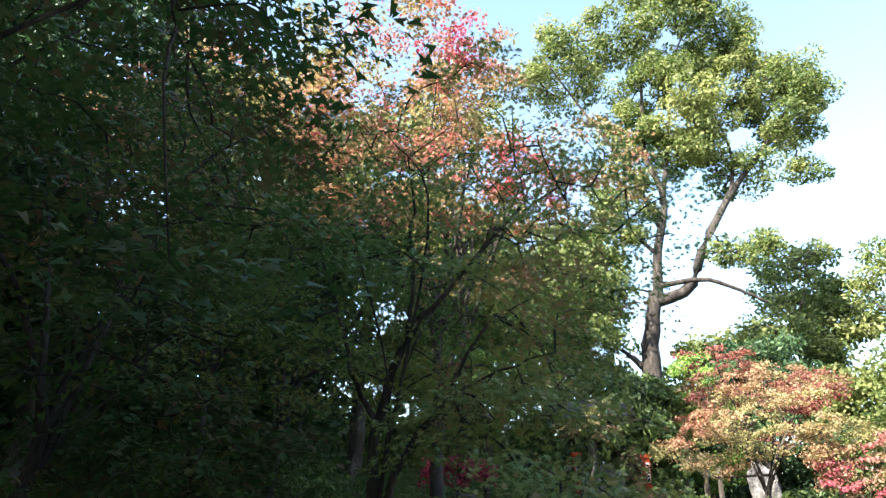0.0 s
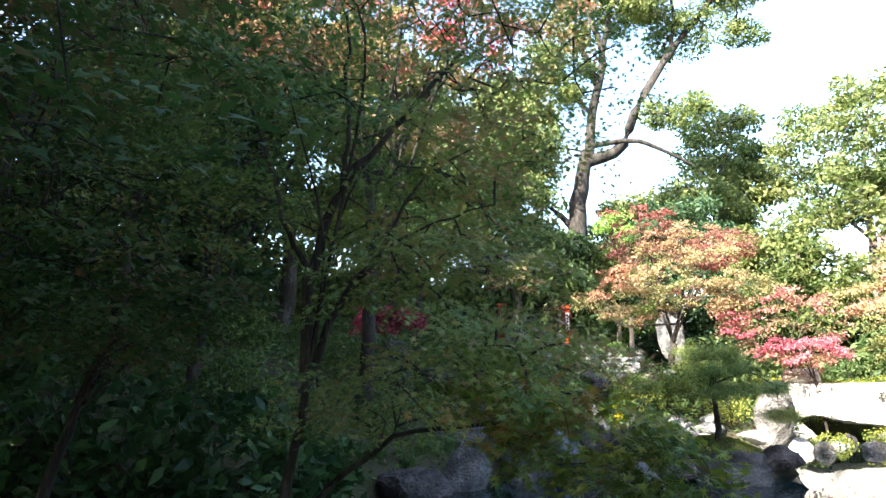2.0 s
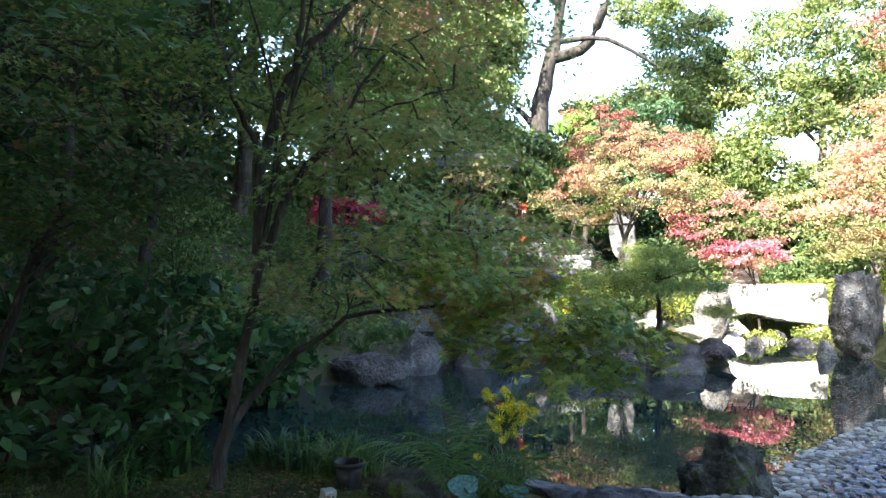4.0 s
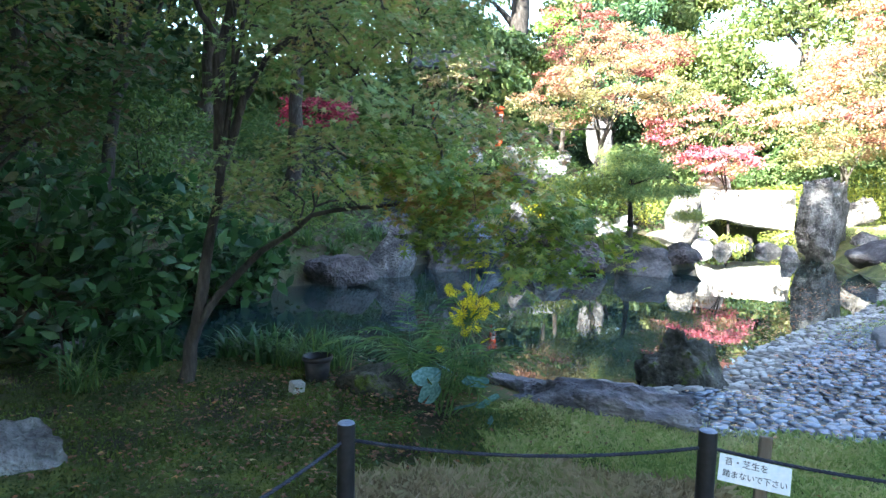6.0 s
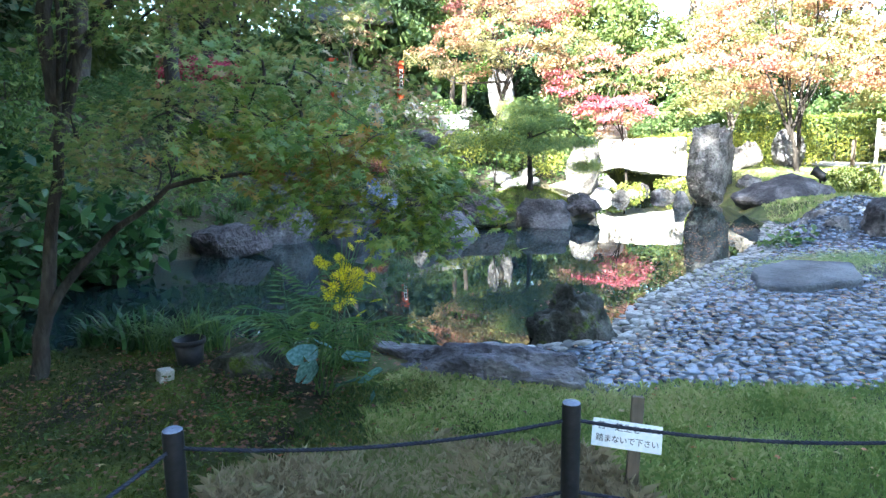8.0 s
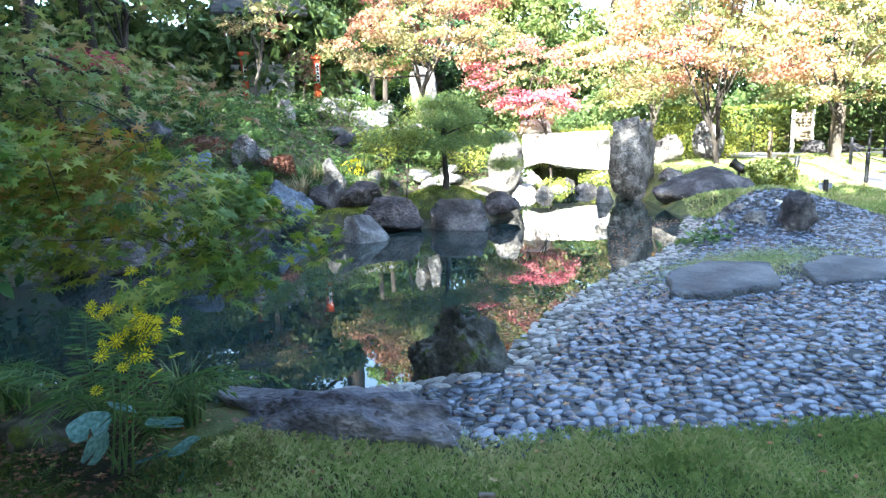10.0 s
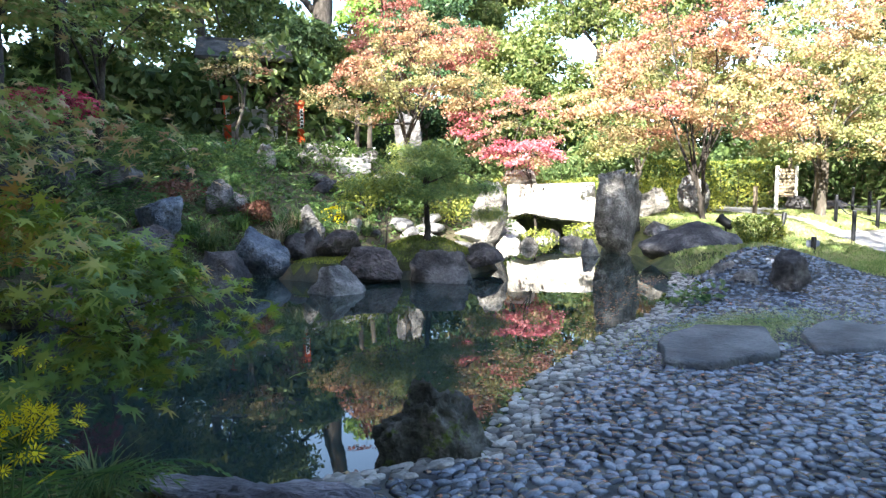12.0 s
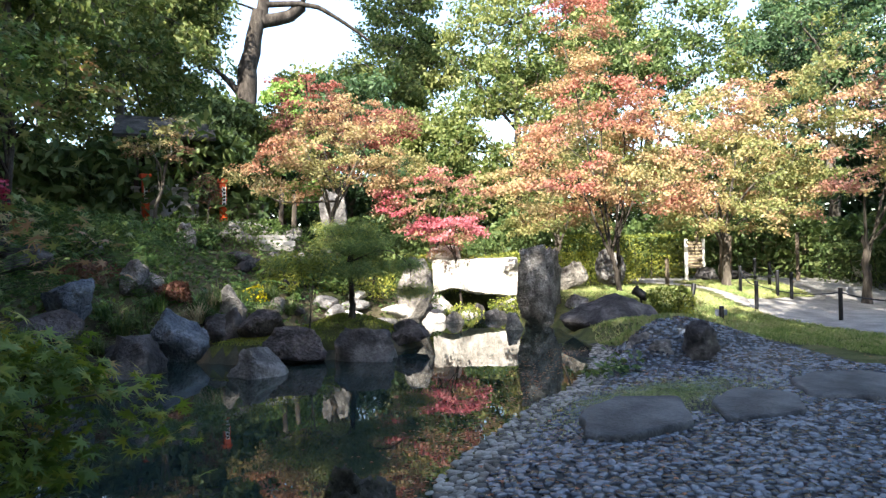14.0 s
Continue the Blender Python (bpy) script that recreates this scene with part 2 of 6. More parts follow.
F_SEDGE = foliage("sedge_blade", [(0.05, 0.09, 0.035), (0.1, 0.15, 0.05), (0.22, 0.23, 0.08)], 1.3, 0.3)
F_ROUND = foliage("round_leaf", [(0.09, 0.19, 0.18), (0.16, 0.3, 0.3), (0.26, 0.42, 0.43)], 4, 0.2, 0.25)
F_YELLOW = foliage("yellow_petal", [(0.6, 0.5, 0.01), (0.75, 0.62, 0.015), (0.85, 0.75, 0.03)], 4, 0.3)
F_BRONZE = foliage("bronze_twig_leaf", [(0.1, 0.05, 0.035), (0.17, 0.08, 0.055), (0.24, 0.12, 0.08)], 1, 0.3)
# hillside green, lightened to stand in for sun that trees block there
F_COVER = foliage("hillside_leaf_brightened", [(0.05, 0.1, 0.03), (0.1, 0.17, 0.05), (0.19, 0.26, 0.075)], 0.9, 0.33, 0.45)
# yellowish moss green, darkened further for the canopy's shade
F_MOSS = foliage("moss_blade_shaded", [(0.03, 0.055, 0.012), (0.065, 0.1, 0.02), (0.12, 0.155, 0.03)], 1.5, 0.2, mixp=0.7)
F_FALLEN = foliage("fallen_leaf", [(0.2, 0.09, 0.04), (0.38, 0.13, 0.05), (0.4, 0.3, 0.16)], 3, 0.2)


def water_material():
    m, n, l, b = nodes_of("pond_water")
    tc = n.new("ShaderNodeTexCoord")
    a = n.new("ShaderNodeTexNoise")
    a.inputs["Scale"].default_value, a.inputs["Detail"].default_value = 0.35, 3
    l.new(tc.outputs["Object"], a.inputs["Vector"])
    r = ramp(n, [(0.009, 0.02, 0.021), (0.013, 0.027, 0.027), (0.022, 0.031, 0.025)])
    l.new(a.outputs[0], r.inputs[0])
    l.new(r.outputs[0], b.inputs["Base Color"])
    b.inputs["Roughness"].default_value, b.inputs["IOR"].default_value = 0.008, 1.36
    w = n.new("ShaderNodeTexNoise")
    w.inputs["Scale"].default_value, w.inputs["Detail"].default_value = 2.2, 3
    l.new(tc.outputs["Object"], w.inputs["Vector"])
    bp = n.new("ShaderNodeBump")
    bp.inputs["Strength"].default_value, bp.inputs["Distance"].default_value = 0.04, 0.02
    l.new(w.outputs[0], bp.inputs["Height"])
    l.new(bp.outputs[0], b.inputs["Normal"])
    return m


M_WATER = water_material()


# ---- mesh helpers ----
def mesh_np(name, verts, faces, mats, smooth=False, mat_index=None):
    """A mesh from arrays: faces is one array, or several arrays, of equal-sided faces."""
    verts = np.asarray(verts, dtype=np.float32).reshape(-1, 3)
    faces = [np.asarray(f, dtype=np.int32) for f in (faces if isinstance(faces, list) else [faces]) if len(f)]
    me = bpy.data.meshes.new(name)
    me.vertices.add(len(verts))
    me.vertices.foreach_set("co", verts.ravel())
    loops = np.concatenate([f.ravel() for f in faces])
    sizes = np.concatenate([np.full(len(f), f.shape[1], dtype=np.int32) for f in faces])
    me.loops.add(len(loops))
    me.loops.foreach_set("vertex_index", loops)
    me.polygons.add(len(sizes))
    me.polygons.foreach_set("loop_start", np.concatenate([[0], np.cumsum(sizes)[:-1]]).astype(np.int32))
    me.polygons.foreach_set("use_smooth", np.full(len(sizes), smooth))
    for mt in (mats if isinstance(mats, (list, tuple)) else [mats]):
        me.materials.append(mt)
    if mat_index is not None:
        me.polygons.foreach_set("material_index", np.asarray(mat_index, dtype=np.int32))
    me.update(calc_edges=True)
    me.validate()
    return me


def child(name, me, parent, label=""):
    ob = new(name, me)
    ob.parent = parent
    if label:
        tagged(ob, label)
    return ob


def base_at(name, p, label, category, group="", kind=""):
    ob = new(name)
    ob.location = p
    ob.empty_display_size = 0.2
    return tagged(ob, label, category, group, kind)


def from_bm(name, bm, mats, smooth=False):
    me = bpy.data.meshes.new(name)
    for mt in (mats if isinstance(mats, (list, tuple)) else [mats]):
        me.materials.append(mt)
    if smooth:
        for f in bm.faces:
            f.smooth = True
    bm.to_mesh(me)
    bm.free()
    return me


def box(name, size, mat, bevel=0.01, at=(0, 0, 0)):
    bm = bmesh.new()
    bmesh.ops.create_cube(bm, size=1, matrix=Matrix.Translation(at) @ Matrix.Diagonal((*size, 1)))
    if bevel:
        bmesh.ops.bevel(bm, geom=list(bm.edges), offset=bevel, segments=2, profile=0.6, affect="EDGES")
    return from_bm(name, bm, mat)


def ring_tube(pts, radii, sides=7):
    """Vertices and faces of a tapered tube along points."""
    pts = np.asarray(pts, float)
    radii = np.broadcast_to(np.asarray(radii, float), (len(pts),))
    d = np.gradient(pts, axis=0)
    d /= np.linalg.norm(d, axis=1)[:, None] + 1e-9
    up = np.where(np.abs(d[:, 2:3]) > 0.9, np.array([[1.0, 0, 0]]), np.array([[0, 0, 1.0]]))
    u = np.cross(d, up)
    u /= np.linalg.norm(u, axis=1)[:, None] + 1e-9
    v = np.cross(d, u)
    a = np.linspace(0, 2 * np.pi, sides, endpoint=False)
    ring = pts[:, None] + radii[:, None, None] * (np.cos(a)[None, :, None] * u[:, None] + np.sin(a)[None, :, None] * v[:, None])
    n = len(pts)
    i, j = np.meshgrid(np.arange(n - 1), np.arange(sides), indexing="ij")
    k = (j + 1) % sides
    f = np.stack([i * sides + j, i * sides + k, (i + 1) * sides + k, (i + 1) * sides + j], -1).reshape(-1, 4)
    return ring.reshape(-1, 3), f


def join_tubes(name, tubes, mat, sides=5):
    vs, fs, o = [], [], 0
    for p, r in tubes:
        v, f = ring_tube(p, r, sides)
        vs.append(v)
        fs.append(f + o)
        o += len(v)
    return mesh_np(name, np.concatenate(vs), np.concatenate(fs), mat, True)


def smooth_line(pts, n):
    """A Catmull-Rom line through points."""
    p = np.asarray(pts, float)
    if len(p) == 2:
        return p[0] + np.linspace(0, 1, n)[:, None] * (p[1] - p[0])
    q = np.vstack([2 * p[0] - p[1], p, 2 * p[-1] - p[-2]])
    t = np.linspace(0, len(p) - 1 - 1e-6, n)
    i = t.astype(int)
    u = (t - i)[:, None]
    a, b, c, d = q[i], q[i + 1], q[i + 2], q[i + 3]
    return 0.5 * (2 * b + (c - a) * u + (2 * a - 5 * b + 4 * c - d) * u ** 2 + (3 * b - a - 3 * c + d) * u ** 3)


def lobed(n, inner, droop=0.0):
    """A palmate leaf with n lobes, from its stalk."""
    out = []
    for k in range(n):
        a = radians(-130 + 260 * k / (n - 1))
        ln = 1.0 - 0.42 * abs(2 * k / (n - 1) - 1) ** 1.5
        out.append((ln * math.sin(a), ln * math.cos(a), -droop * ln))
        if k < n - 1:
            b = radians(-130 + 260 * (k + 0.5) / (n - 1))
            out.append((inner * math.sin(b), inner * math.cos(b), 0))
    out.append((0, -0.1, 0))
    return np.array(out)


LEAF_MAPLE = lobed(7, 0.27, 0.12)
LEAF_STAR = lobed(5, 0.4, 0.1)
LEAF_TRI = lobed(3, 0.36, 0.08)
LEAF_OVAL = np.array([(0, -0.9, 0), (0.42, -0.2, 0.06), (0.3, 0.45, 0.05), (0, 1.0, -0.08), (-0.3, 0.45, 0.05), (-0.42, -0.2, 0.06)])
LEAF_QUAD = np.array([(0, -0.9, 0), (0.45, 0, 0.1), (0, 1.0, 0), (-0.45, 0, 0.1)])
LEAF_KITE = np.array([(0, -0.7, 0), (0.62, 0.1, 0.08), (0, 0.9, -0.05), (-0.62, 0.1, 0.08)])
LEAF_NEEDLE = np.array([(-0.05, 0, 0), (0.05, 0, 0), (0, 1, 0)])


def scatter_leaves(name, c, size, shape, mat, flat=0.7, normals=None, r=None):
    """Leaves at centres c, their faces turned mostly up (flat 1) or any way (flat 0)."""
    r = r or rng
    n = len(c)
    nz = r.normal(size=(n, 3))
    nz /= np.linalg.norm(nz, axis=1)[:, None]
    ref = np.array([0, 0, 1.0]) if normals is None else normals
    nz = nz * (1 - flat) + ref * flat
    nz /= np.linalg.norm(nz, axis=1)[:, None] + 1e-9
    t = r.normal(size=(n, 3))
    u = np.cross(nz, t)
    u /= np.linalg.norm(u, axis=1)[:, None] + 1e-9
    v = np.cross(nz, u)
    s = size * r.uniform(0.65, 1.25, (n, 1, 1))
    k = len(shape)
    verts = c[:, None] + s * (shape[None, :, 0:1] * u[:, None] + shape[None, :, 1:2] * v[:, None] + shape[None, :, 2:3] * nz[:, None])
    return mesh_np(name, verts.reshape(-1, 3), np.arange(n * k).reshape(n, k), mat)


def blob_points(n, radii, r, shell=0.35):
    """Points in an ellipsoid, thinner towards its middle."""
    d = r.normal(size=(n, 3))
    d /= np.linalg.norm(d, axis=1)[:, None]
    k = r.uniform(shell, 1, (n, 1)) ** 0.6
    return d * k * np.asarray(radii)


def crown_points(ends, centres, per, spread, style, r):
    """Leaf places and facings: "spray" lays them in drooping fans that point outwards, "puff" rounds them into tufts, "cloud" strews them."""
    n = len(ends)
    c = np.repeat(ends, per, axis=0)
    sp = np.asarray(spread, float)
    up = np.array([0, 0, 1.0])
    if style == "cloud":
        return c + r.normal(size=c.shape) * sp * 0.6, None
    if style == "puff":
        d = r.normal(size=c.shape)
        d /= np.linalg.norm(d, axis=1)[:, None]
        big = np.repeat(r.uniform(0.7, 1.25, (n, 1)), per, axis=0)
        k = r.uniform(0.15, 1, (len(c), 1)) ** 0.45
        nz = d + up * 0.55
        return c + d * k * sp * big * np.array([1.25, 1.25, 1.1]), nz / np.linalg.norm(nz, axis=1)[:, None]
    out = ends - centres
    out[:, 2] = 0
    out += r.normal(size=out.shape) * np.array([0.45, 0.45, 0]) * (np.linalg.norm(out, axis=1).mean() + 0.2)
    out /= np.linalg.norm(out, axis=1)[:, None] + 1e-6
    side = np.stack([-out[:, 1], out[:, 0], np.zeros(n)], 1)
    ln = sp[0] * 1.5 * r.uniform(0.7, 1.3, n)
    tilt = r.normal(size=n) * 0.22
    nz = up + out * r.uniform(0.0, 0.6, (n, 1)) + side * tilt[:, None]
    nz /= np.linalg.norm(nz, axis=1)[:, None]
    q = lambda v: np.repeat(v, per, axis=0)
    t = r.beta(1.3, 1.25, len(c)) * 1.25 - 0.3
    w = r.normal(size=len(c)) * sp[1] * 0.5 * (1.05 - 0.55 * np.abs(t))
    z = r.normal(size=len(c)) * sp[2] * 0.3 - np.maximum(t, 0) ** 2 * q(ln) * 0.3 - w * q(tilt)
    p = c + q(out) * (t * q(ln))[:, None] + q(side) * w[:, None] + up * z[:, None]
    return p, q(nz)


def tree(name, label, base, trunk, r0, lobes, leaf_mat, bark, per=60, size=0.09, shape=LEAF_KITE, spread=(0.5, 0.5, 0.16), flat=0.6, seed=1, limbs=6, own=(), category="tree", group="", sides=8, twig=0.012, style="spray"):
    """A tree: a tapered trunk, limbs to the crown's lobes (centre, radii, clusters), twigs, and leaves in sprays."""
    r = np.random.default_rng(seed)
    top = base_at(name, base, label, category, group)
    line = smooth_line(trunk, 14)
    rad = np.linspace(r0, r0 * 0.45, 14)
    rad[:2] *= (1.35, 1.12)
    wob = r.normal(size=(14, 3)) * r0 * 0.15
    wob[:, 2] = 0
    line = line + wob
    v, f = ring_tube(line, rad, sides + 2)
    child("trunk", mesh_np("trunk", v, f, bark, True), top)
    joints = [line[-1]]
    ends = [np.concatenate([np.array(c) + blob_points(n, rr, r) for c, rr, n in lobes])][0]
    for pts, ra, rb in own:
        ln = smooth_line(pts, 14) + r.normal(size=(14, 3)) * 0.012
        v, f = ring_tube(ln, np.linspace(ra, rb, 14), sides)
        child("limb", mesh_np("limb", v, f, bark, True), top)
        joints.extend(ln[3:])
    for k in range(limbs):
        e = ends[int(r.integers(len(ends)))]
        s = line[int(r.integers(7, 14))]
        mid = s + (e - s) * 0.5 + np.array([0, 0, 0.12 * np.linalg.norm(e - s)]) + r.normal(size=3) * 0.08 * np.linalg.norm(e - s)
        ln = smooth_line([s, mid, e], 10)
        v, f = ring_tube(ln, np.linspace(r0 * 0.32, r0 * 0.08, 10), sides - 2)
        child("limb", mesh_np("limb", v, f, bark, True), top)
        joints.extend(ln[2:])
    jt = np.array(joints)
    tw = []
    near = [np.linalg.norm(jt - e, axis=1).min() for e in ends]
    for i in np.argsort(near):
        e = ends[i]
        d = np.linalg.norm(jt - e, axis=1)
        s = jt[int(np.argmin(d + r.uniform(0, 0.25, len(d))))]
        ln = np.linalg.norm(e - s)
        m = (s + e) / 2 + r.normal(size=3) * 0.13 * ln + np.array([0, 0, 0.08 * ln])
        line = smooth_line([s, m, e], 5)
        tw.append((line, np.linspace(twig * (0.7 + 0.3 * min(ln, 2)), twig * 0.35, 5)))
        jt = np.concatenate([jt, line[1:4]])
    tagged(child("twig_mass", join_tubes("twig_mass", tw, bark, 4), top), kind="stuff")
    own_lobe = np.concatenate([np.tile(np.array(c, float), (n, 1)) for c, rr, n in lobes])
    pts, nrm = crown_points(ends, own_lobe, per, spread, style, r)
    child("crown", scatter_leaves("crown", pts, size, shape, leaf_mat, flat, normals=nrm, r=r), top)
    return top


def rock(name, label, p, size, mat, seed=1, turn=0.0, cuts=7, rough=0.12, detail=4, group="", lean=(0, 0), boxy=0.0, taper=0.14, deep=0.5):
    """A boulder: a ball cut by random planes, then worn and pitted."""
    r = np.random.default_rng(seed)
    bm = bmesh.new()
    bmesh.ops.create_icosphere(bm, subdivisions=detail, radius=1)
    co = np.array([v.co[:] for v in bm.verts])
    if boxy:
        co = np.sign(co) * np.abs(co) ** (1 - boxy)
    for _ in range(cuts):
        d = r.normal(size=3)
        d /= np.linalg.norm(d)
        h = r.uniform(deep, deep + 0.3)
        k = co @ d
        co -= np.maximum(k - h, 0)[:, None] * d * 0.96
    o = r.uniform(0, 50, 3)
    for v, q in zip(bm.verts, co):
        q = Vector(q)
        n1 = noise.noise(q * 1.7 + Vector(o))
        n2 = noise.noise(q * 5.0 + Vector(o))
        n3 = noise.noise(q * 13.0 + Vector(o))
        n4 = noise.noise(q * 29.0 + Vector(o)) if detail > 4 else 0.0
        q *= 1 + rough * (n1 + 0.5 * n2 + 0.3 * n3 + 0.16 * n4)
        q.x, q.y = q.x * (1 - taper * q.z), q.y * (1 - taper * q.z)
        v.co = (q.x * size[0] / 2 + lean[0] * q.z, q.y * size[1] / 2 + lean[1] * q.z, q.z * size[2] / 2)
    me = from_bm(name, bm, mat, True)
    ob = new(name, me)
    ob.matrix_world = pose(p[0], p[1], p[2], 0, 0, turn)
    return tagged(ob, label, "rock", group)


# ---- the ground: one sheet, with the pond sunk into it ----
POND = np.array([(-9, 6.6), (-4, 6.4), (-2.05, 6.5), (-0.98, 5.8), (-0.3, 6.0), (0.06, 5.95), (0.8, 5.6), (1.5, 4.95), (2.07, 4.7), (2.76, 4.6), (3.42, 4.6), (3.91, 5.05),
                 (4.46, 5.48), (5.39, 6.06), (6.33, 6.62), (7.39, 7.09), (8.69, 7.99), (10.1, 9.3), (11.1, 10.8), (11.9, 12.0), (12.3, 13.5), (13.4, 15.0), (15.0, 17.4),
                 (13.6, 18.2), (11.4, 16.0), (10.2, 15.4), (8.6, 15.4), (7.0, 15.0), (6.0, 14.2), (5.3, 13.5), (4.4, 13.2), (3.6, 13.1), (2.9, 12.7), (1.7, 11.4),
                 (0.6, 10.1), (-0.8, 9.3), (-1.5, 8.4), (-2.4, 7.7), (-4, 7.5), (-9, 7.6)])
ISLE = np.array([(4.9, 11.6), (5.7, 11.35), (7.0, 11.35), (7.9, 11.8), (8.0, 12.4), (6.8, 12.9), (5.2, 12.9), (4.3, 12.3)])
BEACH = np.array([(2.35, 4.5), (2.45, 3.85), (2.62, 3.46), (3.0, 3.33), (3.45, 3.12), (4.0, 2.93), (4.6, 2.72), (6.5, 2.35), (9.5, 2.8), (11.3, 4.2), (11.2, 5.6), (12.3, 7.0), (12.2, 8.1), (11.4, 8.3), (10.4, 8.0), (9.9, 8.6),
                  (10.5, 9.6), (8.69, 8.1), (7.39, 7.2), (6.33, 6.72), (5.39, 6.16), (4.46, 5.6), (3.91, 5.2), (3.42, 4.75)])
PATHS = np.array([(13.3, 4.0), (14.6, 6.6), (15.6, 8.4), (16.6, 10.3), (17.6, 12.0), (18.5, 14.5), (19.5, 17.5), (24, 21), (30, 22), (34, 16), (30, 8), (26, 2), (14, 1)])
GREEN = np.array([(17.6, 10.9), (20.4, 10.6), (21.6, 12.4), (20.6, 14.4), (19.0, 14.2)])


def signed(poly, x, y):
    """Distance to a closed outline, negative inside."""
    best = np.full(x.shape, 1e9)
    inside = np.zeros(x.shape, bool)
    n = len(poly)
    for i in range(n):
        ax, ay = poly[i]
        bx, by = poly[(i + 1) % n]
        dx, dy = bx - ax, by - ay
        t = np.clip(((x - ax) * dx + (y - ay) * dy) / (dx * dx + dy * dy), 0, 1)
        best = np.minimum(best, np.hypot(x - ax - t * dx, y - ay - t * dy))
        c = ((ay > y) != (by > y)) & (x < (bx - ax) * (y - ay) / (by - ay + 1e-12) + ax)
        inside ^= c
    return np.where(inside, -best, best)


def ease(t):
    t = np.clip(t, 0, 1)
    return t * t * (3 - 2 * t)


def height(x, y):
    x, y = np.asarray(x, float), np.asarray(y, float)
    d = signed(POND, x, y)
    di = signed(ISLE, x, y)
    right = 0.6 * ease((y - 8.3) / 5) * ease((x - 11.2) / 2.8)
    side = ease((13.5 - x) / 5) * ease((y - 6.9) / 1.5)
    hill = 3.1 * (1 - np.exp(-np.maximum(d, 0) / 3.6)) * side
    land = 0.09 + right * (1 - side) + hill + 0.02 * np.sin(x * 1.7 + 0.4) * np.cos(y * 1.3)
    beach = ease((x - 3.0) / 0.6) * ease((11.2 - x) / 0.6) * ease((10.5 - y) / 1)
    w = 0.22 + 0.9 * beach
    z = land * ease(d / w) - 0.5 * ease(-d / 0.6)
    return np.where(di < 0.25, np.maximum(z, 0.3 * ease((0.25 - di) / 0.3) + 0.34 * ease((0.1 - di) / 0.75) * np.exp(-((x - 6.75) / 0.95) ** 2)), z)


def ground_at(x, y):
    return float(height(np.array([x]), np.array([y]))[0])


def make_ground():
    far = [-900, -400, -200, -100, -60, -40, -28, -20, -14]
    xs = np.array(far + list(np.arange(-10, 24, 0.17)) + [25, 27, 30, 34, 40, 50, 70, 110, 200, 400, 900])
    ys = np.array([-900, -400, -200, -100, -50, -30, -18, -10, -5] + list(np.arange(-1.5, 20, 0.17)) + [20.5, 21, 21.6, 22.3, 23, 24, 25.5, 27, 30, 34, 40, 50, 70, 110, 200, 400, 900])
    gx, gy = np.meshgrid(xs, ys, indexing="ij")
    z = height(gx.ravel(), gy.ravel()).reshape(gx.shape)
    n, m = len(xs), len(ys)
    i, j = np.meshgrid(np.arange(n - 1), np.arange(m - 1), indexing="ij")
    f = np.stack([i * m + j, (i + 1) * m + j, (i + 1) * m + j + 1, i * m + j + 1], -1).reshape(-1, 4)
    cx = ((xs[:-1] + xs[1:]) / 2)[:, None].repeat(m - 1, 1).ravel()
    cy = ((ys[:-1] + ys[1:]) / 2)[None].repeat(n - 1, 0).ravel()
    idx = np.zeros(len(f), int)
    idx[(cx < 0.75 + 0.2 * np.sin(cy * 3) + 0.55 * np.clip((cy - 2.8) / 1.0, 0, 1)) & (cy < 7)] = 1
    idx[(signed(POND, cx, cy) > 0) & (cy > 6.9) & (cx < 12.2 + 0.4 * np.sin(cy)) & ~((cx > 8.9) & (cy < 14.0))] = 2
    idx[signed(PATHS, cx, cy) < 0] = 3
    idx[signed(GREEN, cx, cy) < 0] = 0
    idx[signed(BEACH, cx, cy) < 0.1] = 4
    idx[(signed(POND, cx, cy) < 0) & (signed(ISLE, cx, cy) > 0.1)] = 5
    idx[signed(ISLE, cx, cy) < 0.1] = 1
    idx[(cy < 1.7) & (cx > -4)] = 3
    return tagged(new("ground", mesh_np("ground", np.stack([gx, gy, z], -1).reshape(-1, 3), f, [M_LAWN, M_MOSS, M_HILL, M_PATH, M_MORTAR, M_BED], True, idx)),
                  "garden ground of lawn, moss, soil and gravel", "ground", kind="structure")


make_ground()


def make_water():
    bm = bmesh.new()
    # the sheet reaches a little under the banks
    bm.faces.new([bm.verts.new((x, y, 0)) for x, y in [(-12, 4.2), (6, 4.2), (12, 8.5), (16.5, 16), (15.5, 19.2), (11, 18.6), (3, 16), (-2, 11), (-12, 9)]])
    return tagged(new("water", from_bm("water", bm, M_WATER)), "still dark teal pond water", "water", kind="structure")


make_water()

# ---- trees ----
H = ground_at
